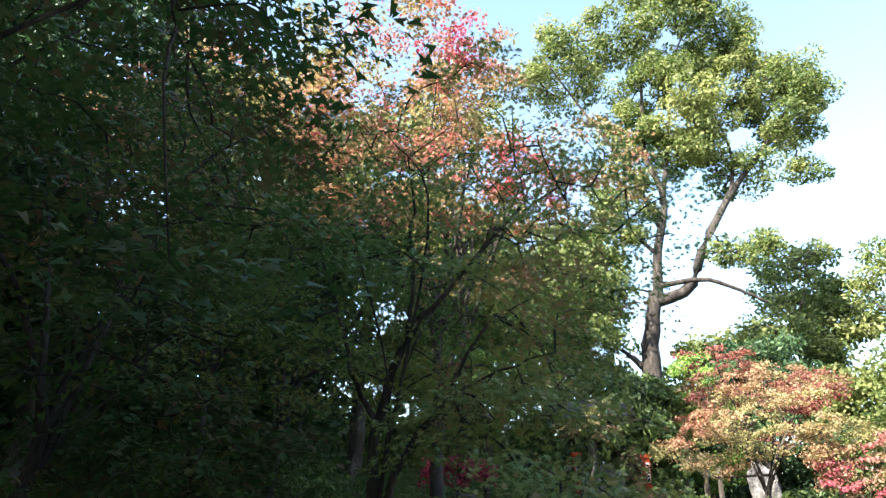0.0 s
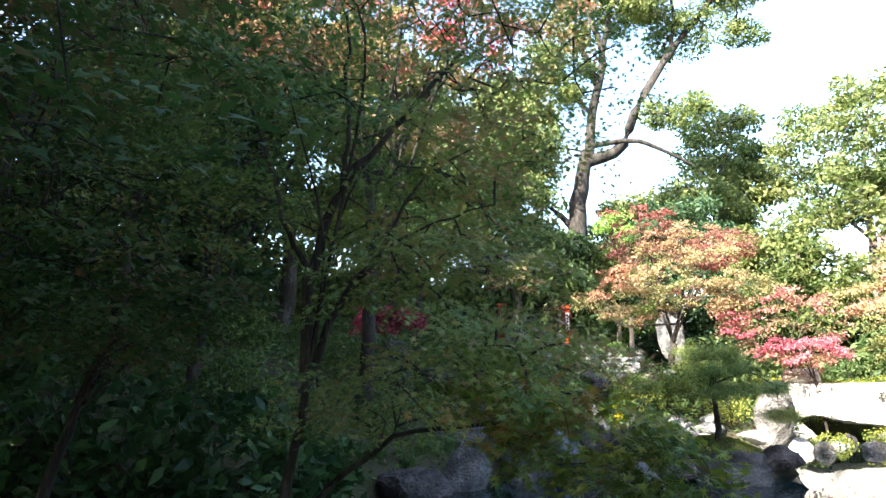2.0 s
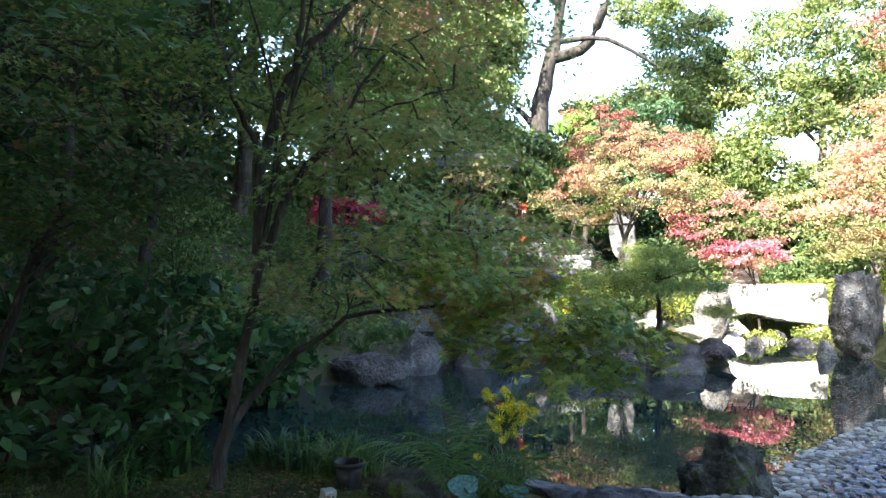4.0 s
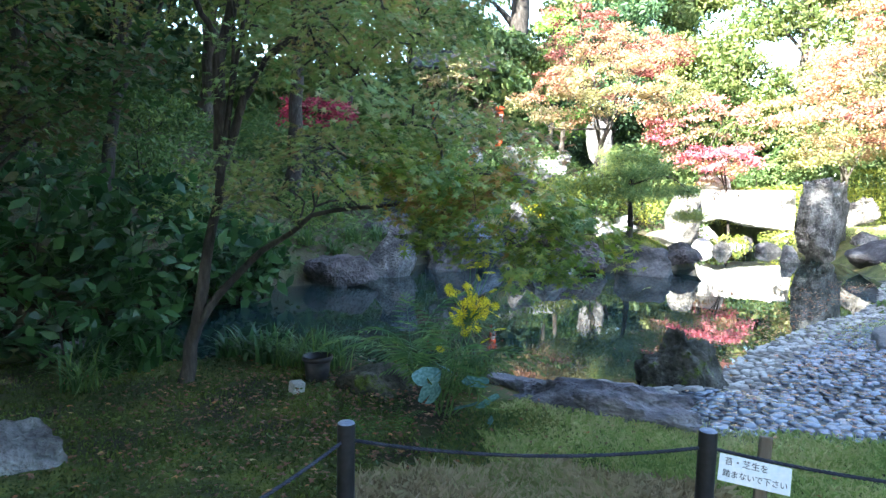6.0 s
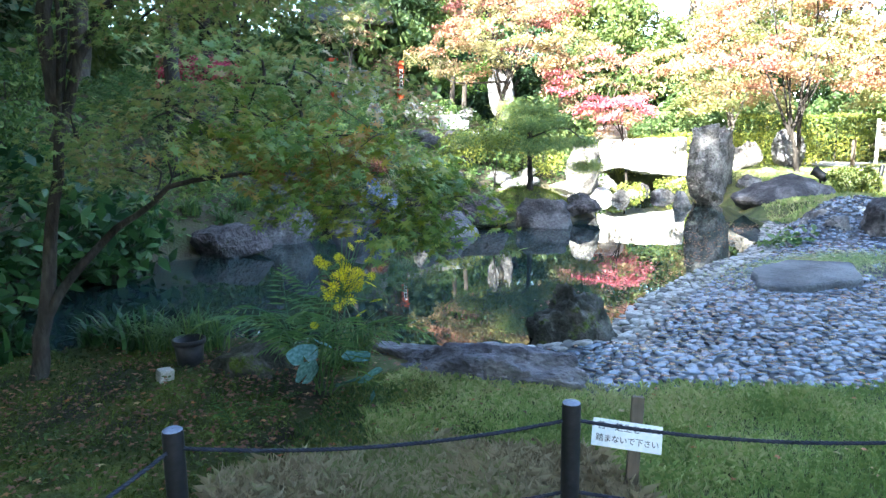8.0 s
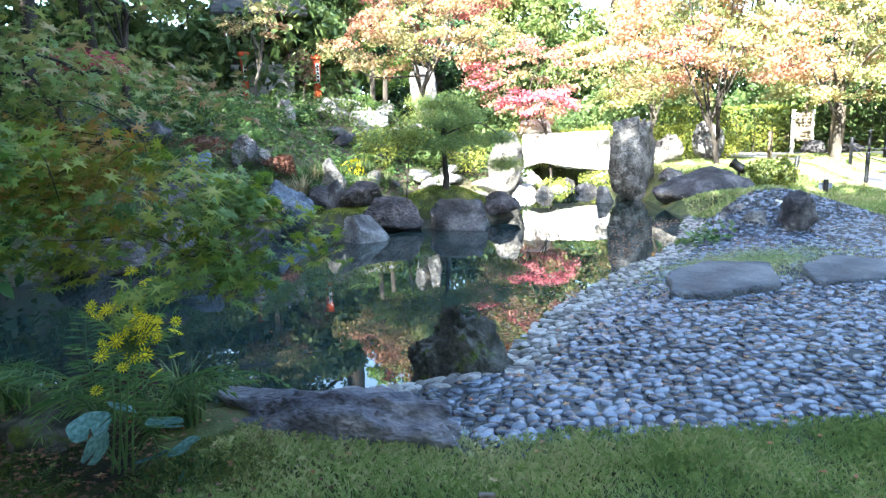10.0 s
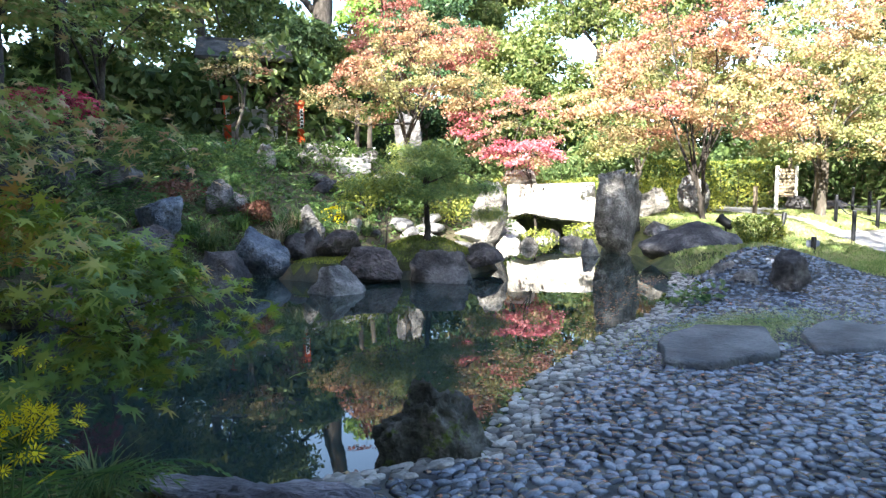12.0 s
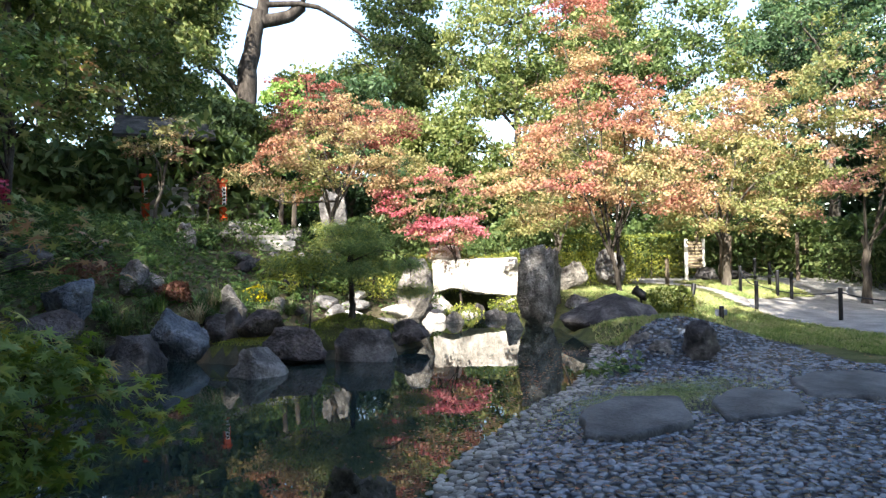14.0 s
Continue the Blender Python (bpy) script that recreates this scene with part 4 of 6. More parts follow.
# ---- rocks ----
ROCKS = [
    (1.99, 12.76, 0.62, 1.45, 1.00, M_ROCKP, "large rounded purple grey boulder on the bank"),
    (2.38, 13.13, 1.23, 0.83, 0.62, M_ROCKB, "blue grey boulder among the plants"),
    (1.60, 15.17, 1.75, 1.38, 0.72, M_ROCKD, "dark boulder with white lichen on the hillside"),
    # sunlight on this rock is put into the pale mix
    (3.58, 15.00, 1.44, 0.48, 0.48, M_ROCKW, "rock on the hillside, coloured pale for sunlight"),
    (3.85, 14.55, 1.28, 0.51, 0.51, M_ROCK, "grey rock on the hillside"),
    (3.98, 12.99, 0.38, 0.96, 0.96, M_ROCKB, "upright blue grey boulder at the water"),
    (4.91, 13.59, 0.36, 0.85, 0.80, M_ROCKD, "dark boulder at the water's edge"),
    (3.16, 12.64, 0.23, 0.82, 0.50, M_ROCKD, "low dark rock at the water's edge"),
    (5.24, 12.54, 0.48, 0.81, 0.66, M_ROCKP, "brown grey boulder beside the islet"),
    (5.41, 11.42, 0.22, 1.01, 0.68, M_ROCKP, "brown grey boulder at the tip of the islet"),
    (4.47, 10.69, 0.11, 0.96, 0.52, M_ROCK, "wedge shaped rock standing in the water"),
    (6.42, 11.0, 0.22, 1.3, 0.58, M_ROCKD, "long dark flat topped rock edging the islet"),
    (7.66, 11.53, 0.28, 0.77, 0.51, M_ROCKP, "blocky boulder at the end of the islet"),
    (6.83, 10.74, 0.14, 0.24, 0.23, M_ROCK, "small tan stone at the waterline"),
    (5.87, 11.66, 0.22, 0.25, 0.22, M_ROCKB, "small pale blue stone"),
    # warm grey instead of pale rock: its shade is in the colour
    (10.2, 15.25, 0.85, 0.98, 1.5, M_STANDING, "tall pale rock beside the stone bridge"),
    (14.15, 13.88, 1.20, 1.04, 0.55, M_STANDING, "long grey rock behind the standing stone"),
    (16.00, 14.11, 1.28, 0.94, 0.92, M_ROCK, "grey boulder behind the maple"),
    (12.86, 12.35, 0.47, 0.62, 0.65, M_ROCK, "grey rock beside the standing stone"),
    # purple grey rock in the dark mix, which replaces missing shade
    (12.05, 10.65, 0.1, 2.1, 1.25, M_ROCKD, "broad low rock at the pond edge, darkened for shade"),
    (11.08, 12.64, 0.17, 0.58, 0.35, M_ROCK, "flat rock at the foot of the standing stone"),
    (9.81, 6.95, 0.38, 0.55, 0.56, M_ROCKD, "round dark boulder on the cobbles"),
    (9.63, 7.86, 0.25, 0.44, 0.36, M_ROCK, "small grey boulder at the edge of the lawn"),
    (9.48, 7.41, 0.22, 0.49, 0.33, M_ROCK, "small flat boulder at the edge of the lawn"),
    (21.30, 14.60, 0.86, 0.74, 0.52, M_ROCKD, "dark rock beside the far path"),
    (21.80, 13.83, 0.81, 1.14, 0.41, M_ROCKD, "dark rock beside the far path"),
    # bridge foot rocks: the sun on them is coloured in
    (10.63, 15.21, 0.2, 0.65, 0.35, M_ROCKW, "rock at the foot of the bridge, coloured pale for sunlight"),
    (10.95, 14.76, 0.12, 0.53, 0.3, M_STANDING, "rock at the foot of the bridge, coloured pale for sunlight"),
    (12.3, 14.75, 0.05, 0.85, 0.34, M_ROCK, "low grey rock in the channel before the bridge"),
        (3.56, 14.46, 1.45, 0.54, 0.52, M_ROCK, "grey boulder among the ferns"),
    (1.81, 14.43, 1.85, 0.92, 0.53, M_ROCKD, "dark rock with pale lichen"),
    (0.74, 13.42, 2.02, 0.81, 0.97, M_ROCKD, "dark boulder under the shrubs"),
    (3.01, 16.15, 1.95, 0.64, 0.30, M_ROCK, "flat grey rock on the hillside"),
    (5.20, 14.09, 0.96, 0.52, 0.46, M_ROCK, "tan rock among the grasses"),
    (5.21, 17.81, 2.46, 0.45, 0.28, M_STANDING, "pale rock below the shrine"),
    (5.00, 13.42, 0.46, 0.61, 0.66, M_ROCKD, "dark boulder at the water's edge"),
    (0.86, 10.09, 0.20, 1.12, 0.61, M_ROCKP, "broad grey rock on the far bank"),
    (1.90, 11.07, 0.38, 0.95, 0.88, M_ROCK, "grey boulder on the far bank"),
    (3.02, 11.86, 0.32, 1.14, 0.46, M_ROCKD, "dark rock on the far bank"),
    (-1.51, 6.20, -0.02, 1.15, 0.40, M_ROCK, "pale flat rock lying in the shallow water"),
    (-1.32, 3.80, 0.06, 0.70, 0.56, M_ROCK, "grey rock at the edge of the moss"),
    (0.7, 4.68, 0.14, 0.5, 0.34, M_ROCKM, "low mossy rock behind the ferns"),
]
for k, (x, y, z, w, h, mt, text) in enumerate(ROCKS):
    top = z + h / 2
    low = min(z - h / 2, H(x, y) - 0.08)
    rock("boulder", text, (x, y, (top + low) / 2), (w * 1.02, w * 0.88, (top - low) * 1.02), mt, seed=200 + k, turn=-30 + 25 * math.sin(k * 2.1), group="rocks round the pond", rough=0.2, cuts=8, deep=0.52, boxy=0.4 if "flat" in text or "blocky" in text else 0.15)
rock("standing_stone", "tall weathered grey standing stone at the pond", (11.95, 12.75, 0.8), (1.2, 0.95, 2.05), M_STANDING, seed=303, turn=-36, cuts=9, rough=0.3, boxy=0.68, detail=5, taper=0.06, deep=0.62)
rock("mossy_boulder", "dark pointed boulder covered in moss", (3.12, 4.72, 0.07), (0.63, 0.58, 0.8), M_ROCKM, seed=317, turn=-30, cuts=7, rough=0.34, detail=5, lean=(-0.06, 0), taper=0.2, boxy=0.25)
rock("bank_slab", "long low purple grey slab at the water's edge", (2.08, 4.07, 0.05), (2.1, 0.84, 0.56), M_SLAB, seed=304, turn=-44, cuts=10, rough=0.3, detail=5)
r = np.random.default_rng(5)
for k in range(26):
    x, y = r.uniform(5.6, 9.2), r.uniform(15.2, 20.5)
    s = r.uniform(0.3, 0.7)
    rock("boulder", "weathered grey rock in the rocky slope", (x, y, H(x, y) + s * 0.15), (s * 1.2, s, s * 0.85), (M_ROCK, M_STANDING, M_ROCKD)[k % 3], seed=330 + k, turn=k * 40, group="rocks of the slope", detail=3)
for k in range(9):
    t = k / 8
    x, y = 8.2 + 3.0 * t + r.uniform(-0.2, 0.2), 15.6 + 0.3 * math.sin(k) + r.uniform(-0.2, 0.3)
    s = r.uniform(0.45, 0.85)
    rock("boulder", "pale rock edging the far bank", (x, y, H(x, y) + s * 0.1), (s * 1.4, s, s * 0.55), (M_ROCKW, M_ROCK)[k % 2], seed=360 + k, turn=k * 33, group="rocks of the far bank", detail=3)


def flat_stone(name, label, poly, z0, h, mat, seed, category="stepping stone"):
    """A stepping stone: a worn outline with rounded shoulders and an uneven top."""
    r = np.random.default_rng(seed)
    p = np.array(poly, float)
    c = p.mean(0)
    out = np.concatenate([p[i] + (np.arange(8) / 8)[:, None] * (p[(i + 1) % len(p)] - p[i]) for i in range(len(p))])
    out = 0.5 * out + 0.25 * np.roll(out, 1, 0) + 0.25 * np.roll(out, -1, 0)
    out += r.normal(size=out.shape) * 0.008
    vs, n = [], len(out)
    for k, (s, z) in enumerate(((1.01, -0.12), (1.015, h * 0.6), (0.99, h * 0.92), (0.95, h), (0.6, h * 1.02), (0.25, h * 1.03))):
        for q in out:
            a = c + (q - c) * s
            vs.append((a[0] - c[0], a[1] - c[1], z + (0.012 * noise.noise(Vector((a[0] * 4, a[1] * 4, seed))) + 0.02 * noise.noise(Vector((a[0] * 1.3, a[1] * 1.3, seed)))) * (k > 1)))
    vs.append((0, 0, h * 1.04))
    f = [(k * n + i, k * n + (i + 1) % n, (k + 1) * n + (i + 1) % n, (k + 1) * n + i) for k in range(5) for i in range(n)]
    t = [(5 * n + i, 5 * n + (i + 1) % n, 6 * n) for i in range(n)]
    ob = new(name, mesh_np(name, vs, [np.array(f), np.array(t)], mat, True))
    ob.location = (c[0], c[1], z0)
    return tagged(ob, label, category, "stepping stones on the cobbles")


for k, poly in enumerate(([(5.55, 5.15), (5.75, 4.9), (6.6, 4.82), (7.45, 5.6), (6.9, 5.95), (6.1, 5.75)], [(7.5, 5.25), (6.95, 4.72), (7.75, 4.4), (8.5, 4.9), (8.25, 5.45)],
                         [(9.2, 5.35), (8.5, 4.75), (9.1, 4.1), (10.2, 4.2), (10.4, 5.0), (9.9, 5.4)])):
    flat_stone("stepping_stone", ("broad flat dark grey stepping stone", "flat grey stepping stone with a split edge", "large low grey stepping stone")[k], poly, 0.05, 0.1, M_SLATE, 401 + k)

# ---- the stone bridge ----
bridge = base_at("stone_bridge", (13.3, 17.0, 0), "massive pale stone slab bridge over the channel", "bridge")


def bridge_slab(name, length, width, z0, z1, seed):
    """A rough-hewn slab: nearly flat on top, its underside hollowed towards one end, its faces chipped."""
    n = 60
    ring = [(-1, 0.06), (-1, 0.3), (-1, 0.55), (-1, 0.8), (-0.98, 0.95), (-0.9, 1.0), (-0.3, 1.03), (0.3, 1.03), (0.9, 1.0), (1, 0.9), (1, 0.5), (1, 0.05), (0.3, 0.0), (-0.6, 0.0)]
    vs = []
    for i in range(n):
        u = i / (n - 1) * 2 - 1
        lo = z0 + 0.16 * math.exp(-((u + 0.55) / 0.3) ** 2) - 0.12 * max(0.0, u)
        hi = z1 + 0.03 * noise.noise(Vector((u * 4, seed, 0)))
        end = 1 - 0.12 * abs(u) ** 8
        for a, b in ring:
            q = Vector((u * 4, a * 1.5 + seed, b * 2.5))
            nn = 0.05 * noise.noise(q) + 0.03 * noise.noise(q * 3.1) + 0.015 * noise.noise(q * 8)
            vs.append((u * length / 2 + nn, a * width / 2 * end + nn * 1.2, lo + (hi - lo) * b + nn * 0.6))
    k = len(ring)
    f = [(i * k + j, i * k + (j + 1) % k, (i + 1) * k + (j + 1) % k, (i + 1) * k + j) for i in range(n - 1) for j in range(k)]
    return mesh_np(name, vs, [np.array(f), np.array([list(range(k))]), np.array([[(n - 1) * k + j for j in reversed(range(k))]])], M_ROCKW, False)


slab = child("span", bridge_slab("span", 2.5, 1.3, 0.55, 1.56, 3), bridge)
slab.rotation_euler = (0, 0, radians(-34))
for k, (x, y, z, sx, sy, sz, mt) in enumerate(((12.0, 17.3, 0.15, 1.2, 0.9, 0.9, M_ROCKW), (11.7, 16.6, 0.08, 0.8, 0.6, 0.5, M_ROCKW), (12.5, 16.3, 0.02, 0.7, 0.5, 0.3, M_ROCKW), (14.1, 16.2, 0.2, 1.3, 0.9, 0.8, M_ROCK), (15.1, 15.6, 0.3, 1.2, 0.9, 0.9, M_ROCK), (13.3, 16.9, 0.0, 0.6, 0.5, 0.5, M_ROCKD))):
    rock("boulder", "pale rock at the foot of the stone bridge" if mt is M_ROCKW else "grey rock bearing the stone bridge", (x, y, z), (sx, sy, sz), mt, seed=380 + k, turn=k * 47, group="rocks under the bridge", detail=4)
rock("boulder", "grey boulder under the end of the bridge", (13.3, 13.9, 0.3), (1.2, 0.9, 0.9), M_ROCK, seed=390, cuts=11, deep=0.44, rough=0.17, group="rocks round the pond")


rock("stone_block", "pale squared block lying on the bridge", (12.55, 17.5, 1.74), (0.95, 0.7, 0.5), M_ROCKW, seed=391, turn=-34, boxy=0.6, cuts=3, deep=0.7, rough=0.08, group="rocks round the pond")


# ---- shrubs, hedges and undergrowth ----
def shrub(name, label, p, radii, mat, n=900, size=0.06, shape=LEAF_OVAL, flat=0.3, seed=1, stems=7, category="shrub", group="garden shrubs", shell=0.55):
    r = np.random.default_rng(seed)
    top = base_at(name, p, label, category, group)
    c = blob_points(n, radii, r, shell * 0.6)
    c[:, 2] = np.abs(c[:, 2] + radii[2] * 0.75)
    c += np.array([[0.5 * radii[0] * noise.noise(Vector(q * 3)), 0.5 * radii[1] * noise.noise(Vector(q * 3 + np.array([9, 0, 0]))), 0.45 * radii[2] * noise.noise(Vector(q * 2.5 + np.array([0, 7, 0])))] for q in c])
    child("foliage", scatter_leaves("foliage", c, size, shape, mat, flat, r=r), top)
    for k in range(stems):
        e = c[int(r.integers(n))]
        ln = smooth_line([(e[0] * 0.15, e[1] * 0.15, -0.1), (e[0] * 0.6, e[1] * 0.6, e[2] * 0.6), e], 6)
        v, f = ring_tube(ln, np.linspace(0.014, 0.005, 6), 5)
        child("stem", mesh_np("stem", v, f, M_BARK, True), top)
    return top


shrub("sheared_bush", "small clipped round evergreen bush on the lawn", (13.6, 10.25, H(13.6, 10.25)), (0.5, 0.5, 0.4), F_HEDGE, 2600, 0.035, seed=501, shell=0.85)
for k, (x, y, w, h, mt) in enumerate(((-1.35, 7.75, 0.95, 0.85, F_SHRUB), (-2.6, 7.9, 1.1, 0.95, F_SHRUB), (-0.55, 8.9, 0.7, 0.6, F_SHRUB), (-3.9, 8.0, 1.1, 1.0, F_SHRUB))):
    shrub("hydrangea_shrub", "hydrangea shrub with large dark green leaves", (x, y, max(H(x, y), 0.05)), (w, 0.75, h), mt, 900, 0.115, seed=510 + k, flat=0.45, category="shrub")
for k, (x, y, w, h) in enumerate(((-1.55, 5.75, 0.34, 0.26), (-2.2, 5.6, 0.42, 0.3), (-0.98, 5.62, 0.26, 0.24), (-2.75, 5.2, 0.4, 0.3))):
    shrub("broadleaf_plant", "low shade plant with long dark green leaves", (x, y, max(H(x, y), 0.0)), (w, w, h), F_SHRUB, 170, 0.09, seed=520 + k, flat=0.5, stems=5, category="plant", group="shade plants by the water")
for k in range(44):
    q = np.random.default_rng(600 + k)
    x, y = q.uniform(-4.5, 8.8), q.uniform(10.5, 21)
    if float(signed(POND, np.array([x]), np.array([y]))[0]) < 0.7 or (x > 4.2 and y > 20.3):
        continue
    w = q.uniform(0.45, 0.95)
    shrub("shrub", ("low green shrub on the hillside", "loose green shrub on the hillside", "fresh green shrub on the hillside")[k % 3], (x, y, H(x, y)), (w, w * 0.9, w * q.uniform(0.4, 0.7)),
          (F_COVER, F_EVER, F_FERN, F_COVER)[k % 4], 800, 0.05, seed=620 + k)
for k, (x, y, w, h, mt, text) in enumerate(((6.1, 15.4, 0.32, 0.2, F_YELLOW, "bush with bright yellow leaves"), (9.3, 16.2, 0.8, 0.5, F_HEDGE, "low yellow green bush by the bridge"), (12.3, 16.2, 0.7, 0.45, F_HEDGE, "yellow green bush beside the bridge"),
                                            (13.6, 15.8, 0.6, 0.4, F_HEDGE, "yellow green bush beside the bridge"), (8.1, 16.6, 0.7, 0.5, F_EVER, "green bush on the far bank"), (7.0, 16.2, 0.6, 0.5, F_HEDGE, "loose sunlit bush on the far bank"),
                                            (16.8, 14.8, 0.9, 0.6, F_HEDGE, "yellow green bush behind the maple"), (15.6, 16.4, 0.9, 0.7, F_HEDGE, "yellow green bush behind the maple"), (18.4, 15.8, 0.8, 0.6, F_HEDGE, "yellow green bush behind the lawn"),
                                            (4.2, 14.3, 0.4, 0.2, F_BRONZE, "brown low shrub on the slope"), (2.7, 14.7, 0.7, 0.22, F_BRONZE, "dense reddish brown low shrub"), (0.3, 13.1, 0.9, 0.7, F_EVER, "green shrub under the crimson maple"))):
    shrub("shrub", text, (x, y, H(x, y)), (w, w * 0.85, h), mt, 170 if mt is F_YELLOW else 1300, 0.045, seed=680 + k)


def hedge(a, b, w, h, seed, mat=F_HEDGE):
    """A clipped hedge between two points: leaves over a box, denser at its skin, on short stems."""
    r = np.random.default_rng(seed)
    a, b = np.array(a, float), np.array(b, float)
    ln = float(np.linalg.norm(b - a))
    top = base_at("hedge", (a[0], a[1], min(H(*a), H(*b))), "clipped evergreen hedge with yellow green top", "hedge", "clipped hedges")
    top.rotation_euler = (0, 0, math.atan2(b[1] - a[1], b[0] - a[0]))
    n = int(ln * 1100)
    c = np.stack([r.uniform(0, ln, n), r.uniform(-w / 2, w / 2, n), r.uniform(0.05, h, n)], 1)
    side = r.integers(0, 3, n)
    c[side == 0, 2] = h + 0.04 * np.sin(c[side == 0, 0] * 2.1)
    c[side == 1, 1] = -w / 2
    c[:, :3] += r.normal(size=(n, 3)) * 0.035
    child("foliage", scatter_leaves("foliage", c, 0.05, LEAF_QUAD, mat, 0.3, r=r), top)
    for k in range(int(ln * 1.5)):
        v, f = ring_tube(smooth_line([(k / 1.5 + 0.3, 0, -0.1), (k / 1.5 + 0.34, 0.03, h * 0.5), (k / 1.5 + 0.25, -0.05, h * 0.85)], 6), np.linspace(0.025, 0.01, 6), 5)
        child("stem", mesh_np("stem", v, f, M_BARK, True), top)


hedge((12.2, 19.2), (15.0, 17.6), 0.9, 1.2, 701)
hedge((15.0, 17.9), (18.2, 15.9), 0.9, 1.0, 702)
hedge((18.4, 18.6), (23.5, 16.5), 1.0, 1.6, 703)
hedge((12.5, 21.2), (17.5, 18.9), 1.2, 1.9, 704, F_EVER)
hedge((24.5, 12.5), (25.5, 7.5), 1.0, 1.7, 705, F_EVER)
hedge((23.5, 5.0), (21.5, 1.5), 1.2, 1.2, 706, F_EVER)


def undergrowth():
    r = np.random.default_rng(720)
    n = 76000
    x, y = r.uniform(-8, 12, n), r.uniform(7, 27, n)
    ok = (signed(POND, x, y) > 0.12) & (x < 12.3) & ~((x > 8.9) & (y < 15.2)) & ~((np.abs(x - 6.2) < 1.6) & (np.abs(y - 23.2) < 1.6))
    x, y = x[ok], y[ok]
    bump = np.array([noise.noise(Vector((a * 0.9, b * 0.9, 3))) for a, b in zip(x, y)])
    z = height(x, y) + r.uniform(0, 1, len(x)) * (0.1 + 0.42 * np.clip(bump + 0.3, 0, 1))
    for k, (mt, text) in enumerate(((F_COVER, "leafy ground cover on the hillside, brightened for sun patches"), (F_FERN, "green leafy ground cover on the hillside"), (F_EVER, "low evergreen ground cover on the hillside"))):
        s = (np.floor((bump + 1) * 6).astype(int) + r.integers(0, 2, len(x))) % 3 == k
        tagged(new("ground_cover", scatter_leaves("ground_cover", np.stack([x, y, z], 1)[s], 0.065, LEAF_QUAD, mt, 0.55, r=r)), text, "ground cover", kind="stuff")


undergrowth()


def woods(name, label, radius, depth, z0, z1, a0, a1, n, size, mat, seed):
    r = np.random.default_rng(seed)
    a = np.radians(r.uniform(a0, a1, n))
    d = radius + r.uniform(0, depth, n)
    x, y = 5 + d * np.sin(a), 5 + d * np.cos(a)
    edge = z1 * (0.75 + 0.35 * np.array([noise.noise(Vector((q * 6, 0, seed))) for q in a]))
    z = z0 + r.uniform(0, 1, n) ** 0.9 * (edge - z0)
    return tagged(new(name, scatter_leaves(name, np.stack([x, y, z], 1), size * 1.15, LEAF_QUAD, mat, 0.3, r=r)), label, "woods", kind="stuff")


woods("far_woods", "dense dark evergreen woods beyond the garden", 30, 6, 0.0, 9.0, -75, 95, 45000, 0.33, F_DARK, 731)
woods("far_thicket", "evergreen thicket behind the garden trees", 21, 4, 0.0, 4.2, 22, 100, 26000, 0.16, F_EVER, 732)
woods("far_thicket", "evergreen thicket on top of the hill", 17, 7, 1.5, 7.5, -80, 12, 40000, 0.2, F_EVER, 733)
woods("far_woods", "woods behind the path", 30, 8, 0.0, 12.0, 95, 285, 26000, 0.4, F_DARK, 734)
woods("far_thicket", "dark thicket on the left of the pond", 13.5, 4, 0.2, 10.5, -85, -30, 46000, 0.16, F_DARK, 735)

# ---- the islet ----
tree("pine_tree", "small trained garden pine on the islet", (6.68, 11.9, H(6.68, 11.9) - 0.03),
     [(0, 0, -0.05), (0.02, 0, 0.35), (0.0, 0, 0.65), (-0.06, 0.02, 1.0)], 0.065,
     [((-0.05, 0, 1.56), (0.6, 0.5, 0.1), 20), ((0.0, 0, 1.3), (0.9, 0.75, 0.1), 30), ((-0.95, 0.1, 1.0), (0.5, 0.5, 0.07), 18), ((0.85, -0.1, 0.9), (0.55, 0.5, 0.07), 18), ((1.15, -0.2, 0.45), (0.4, 0.35, 0.06), 12), ((-0.1, -0.5, 0.85), (0.7, 0.35, 0.06), 14), ((-0.05, 0.5, 0.95), (0.7, 0.4, 0.08), 10)],
     F_PINE, M_BARK, per=210, size=0.085, shape=np.array([(-0.06, 0, 0), (0.06, 0, 0), (0, 1, 0)]), spread=(0.2, 0.2, 0.1), flat=0.1, seed=801, limbs=8, twig=0.008, style="cloud")
tree("sapling", "thin young tree with sparse leaves on the islet", (5.75, 11.6, H(5.75, 11.6) - 0.03), [(0, 0, -0.05), (0.02, 0, 0.4), (0.08, 0, 0.9)], 0.022,
     [((0.0, 0, 1.15), (0.4, 0.35, 0.35), 20)], F_HEDGE, M_BARKG, per=30, size=0.035, shape=LEAF_OVAL, spread=(0.18, 0.18, 0.14), flat=0.4, seed=802, limbs=4, twig=0.004, sides=6, style="cloud")


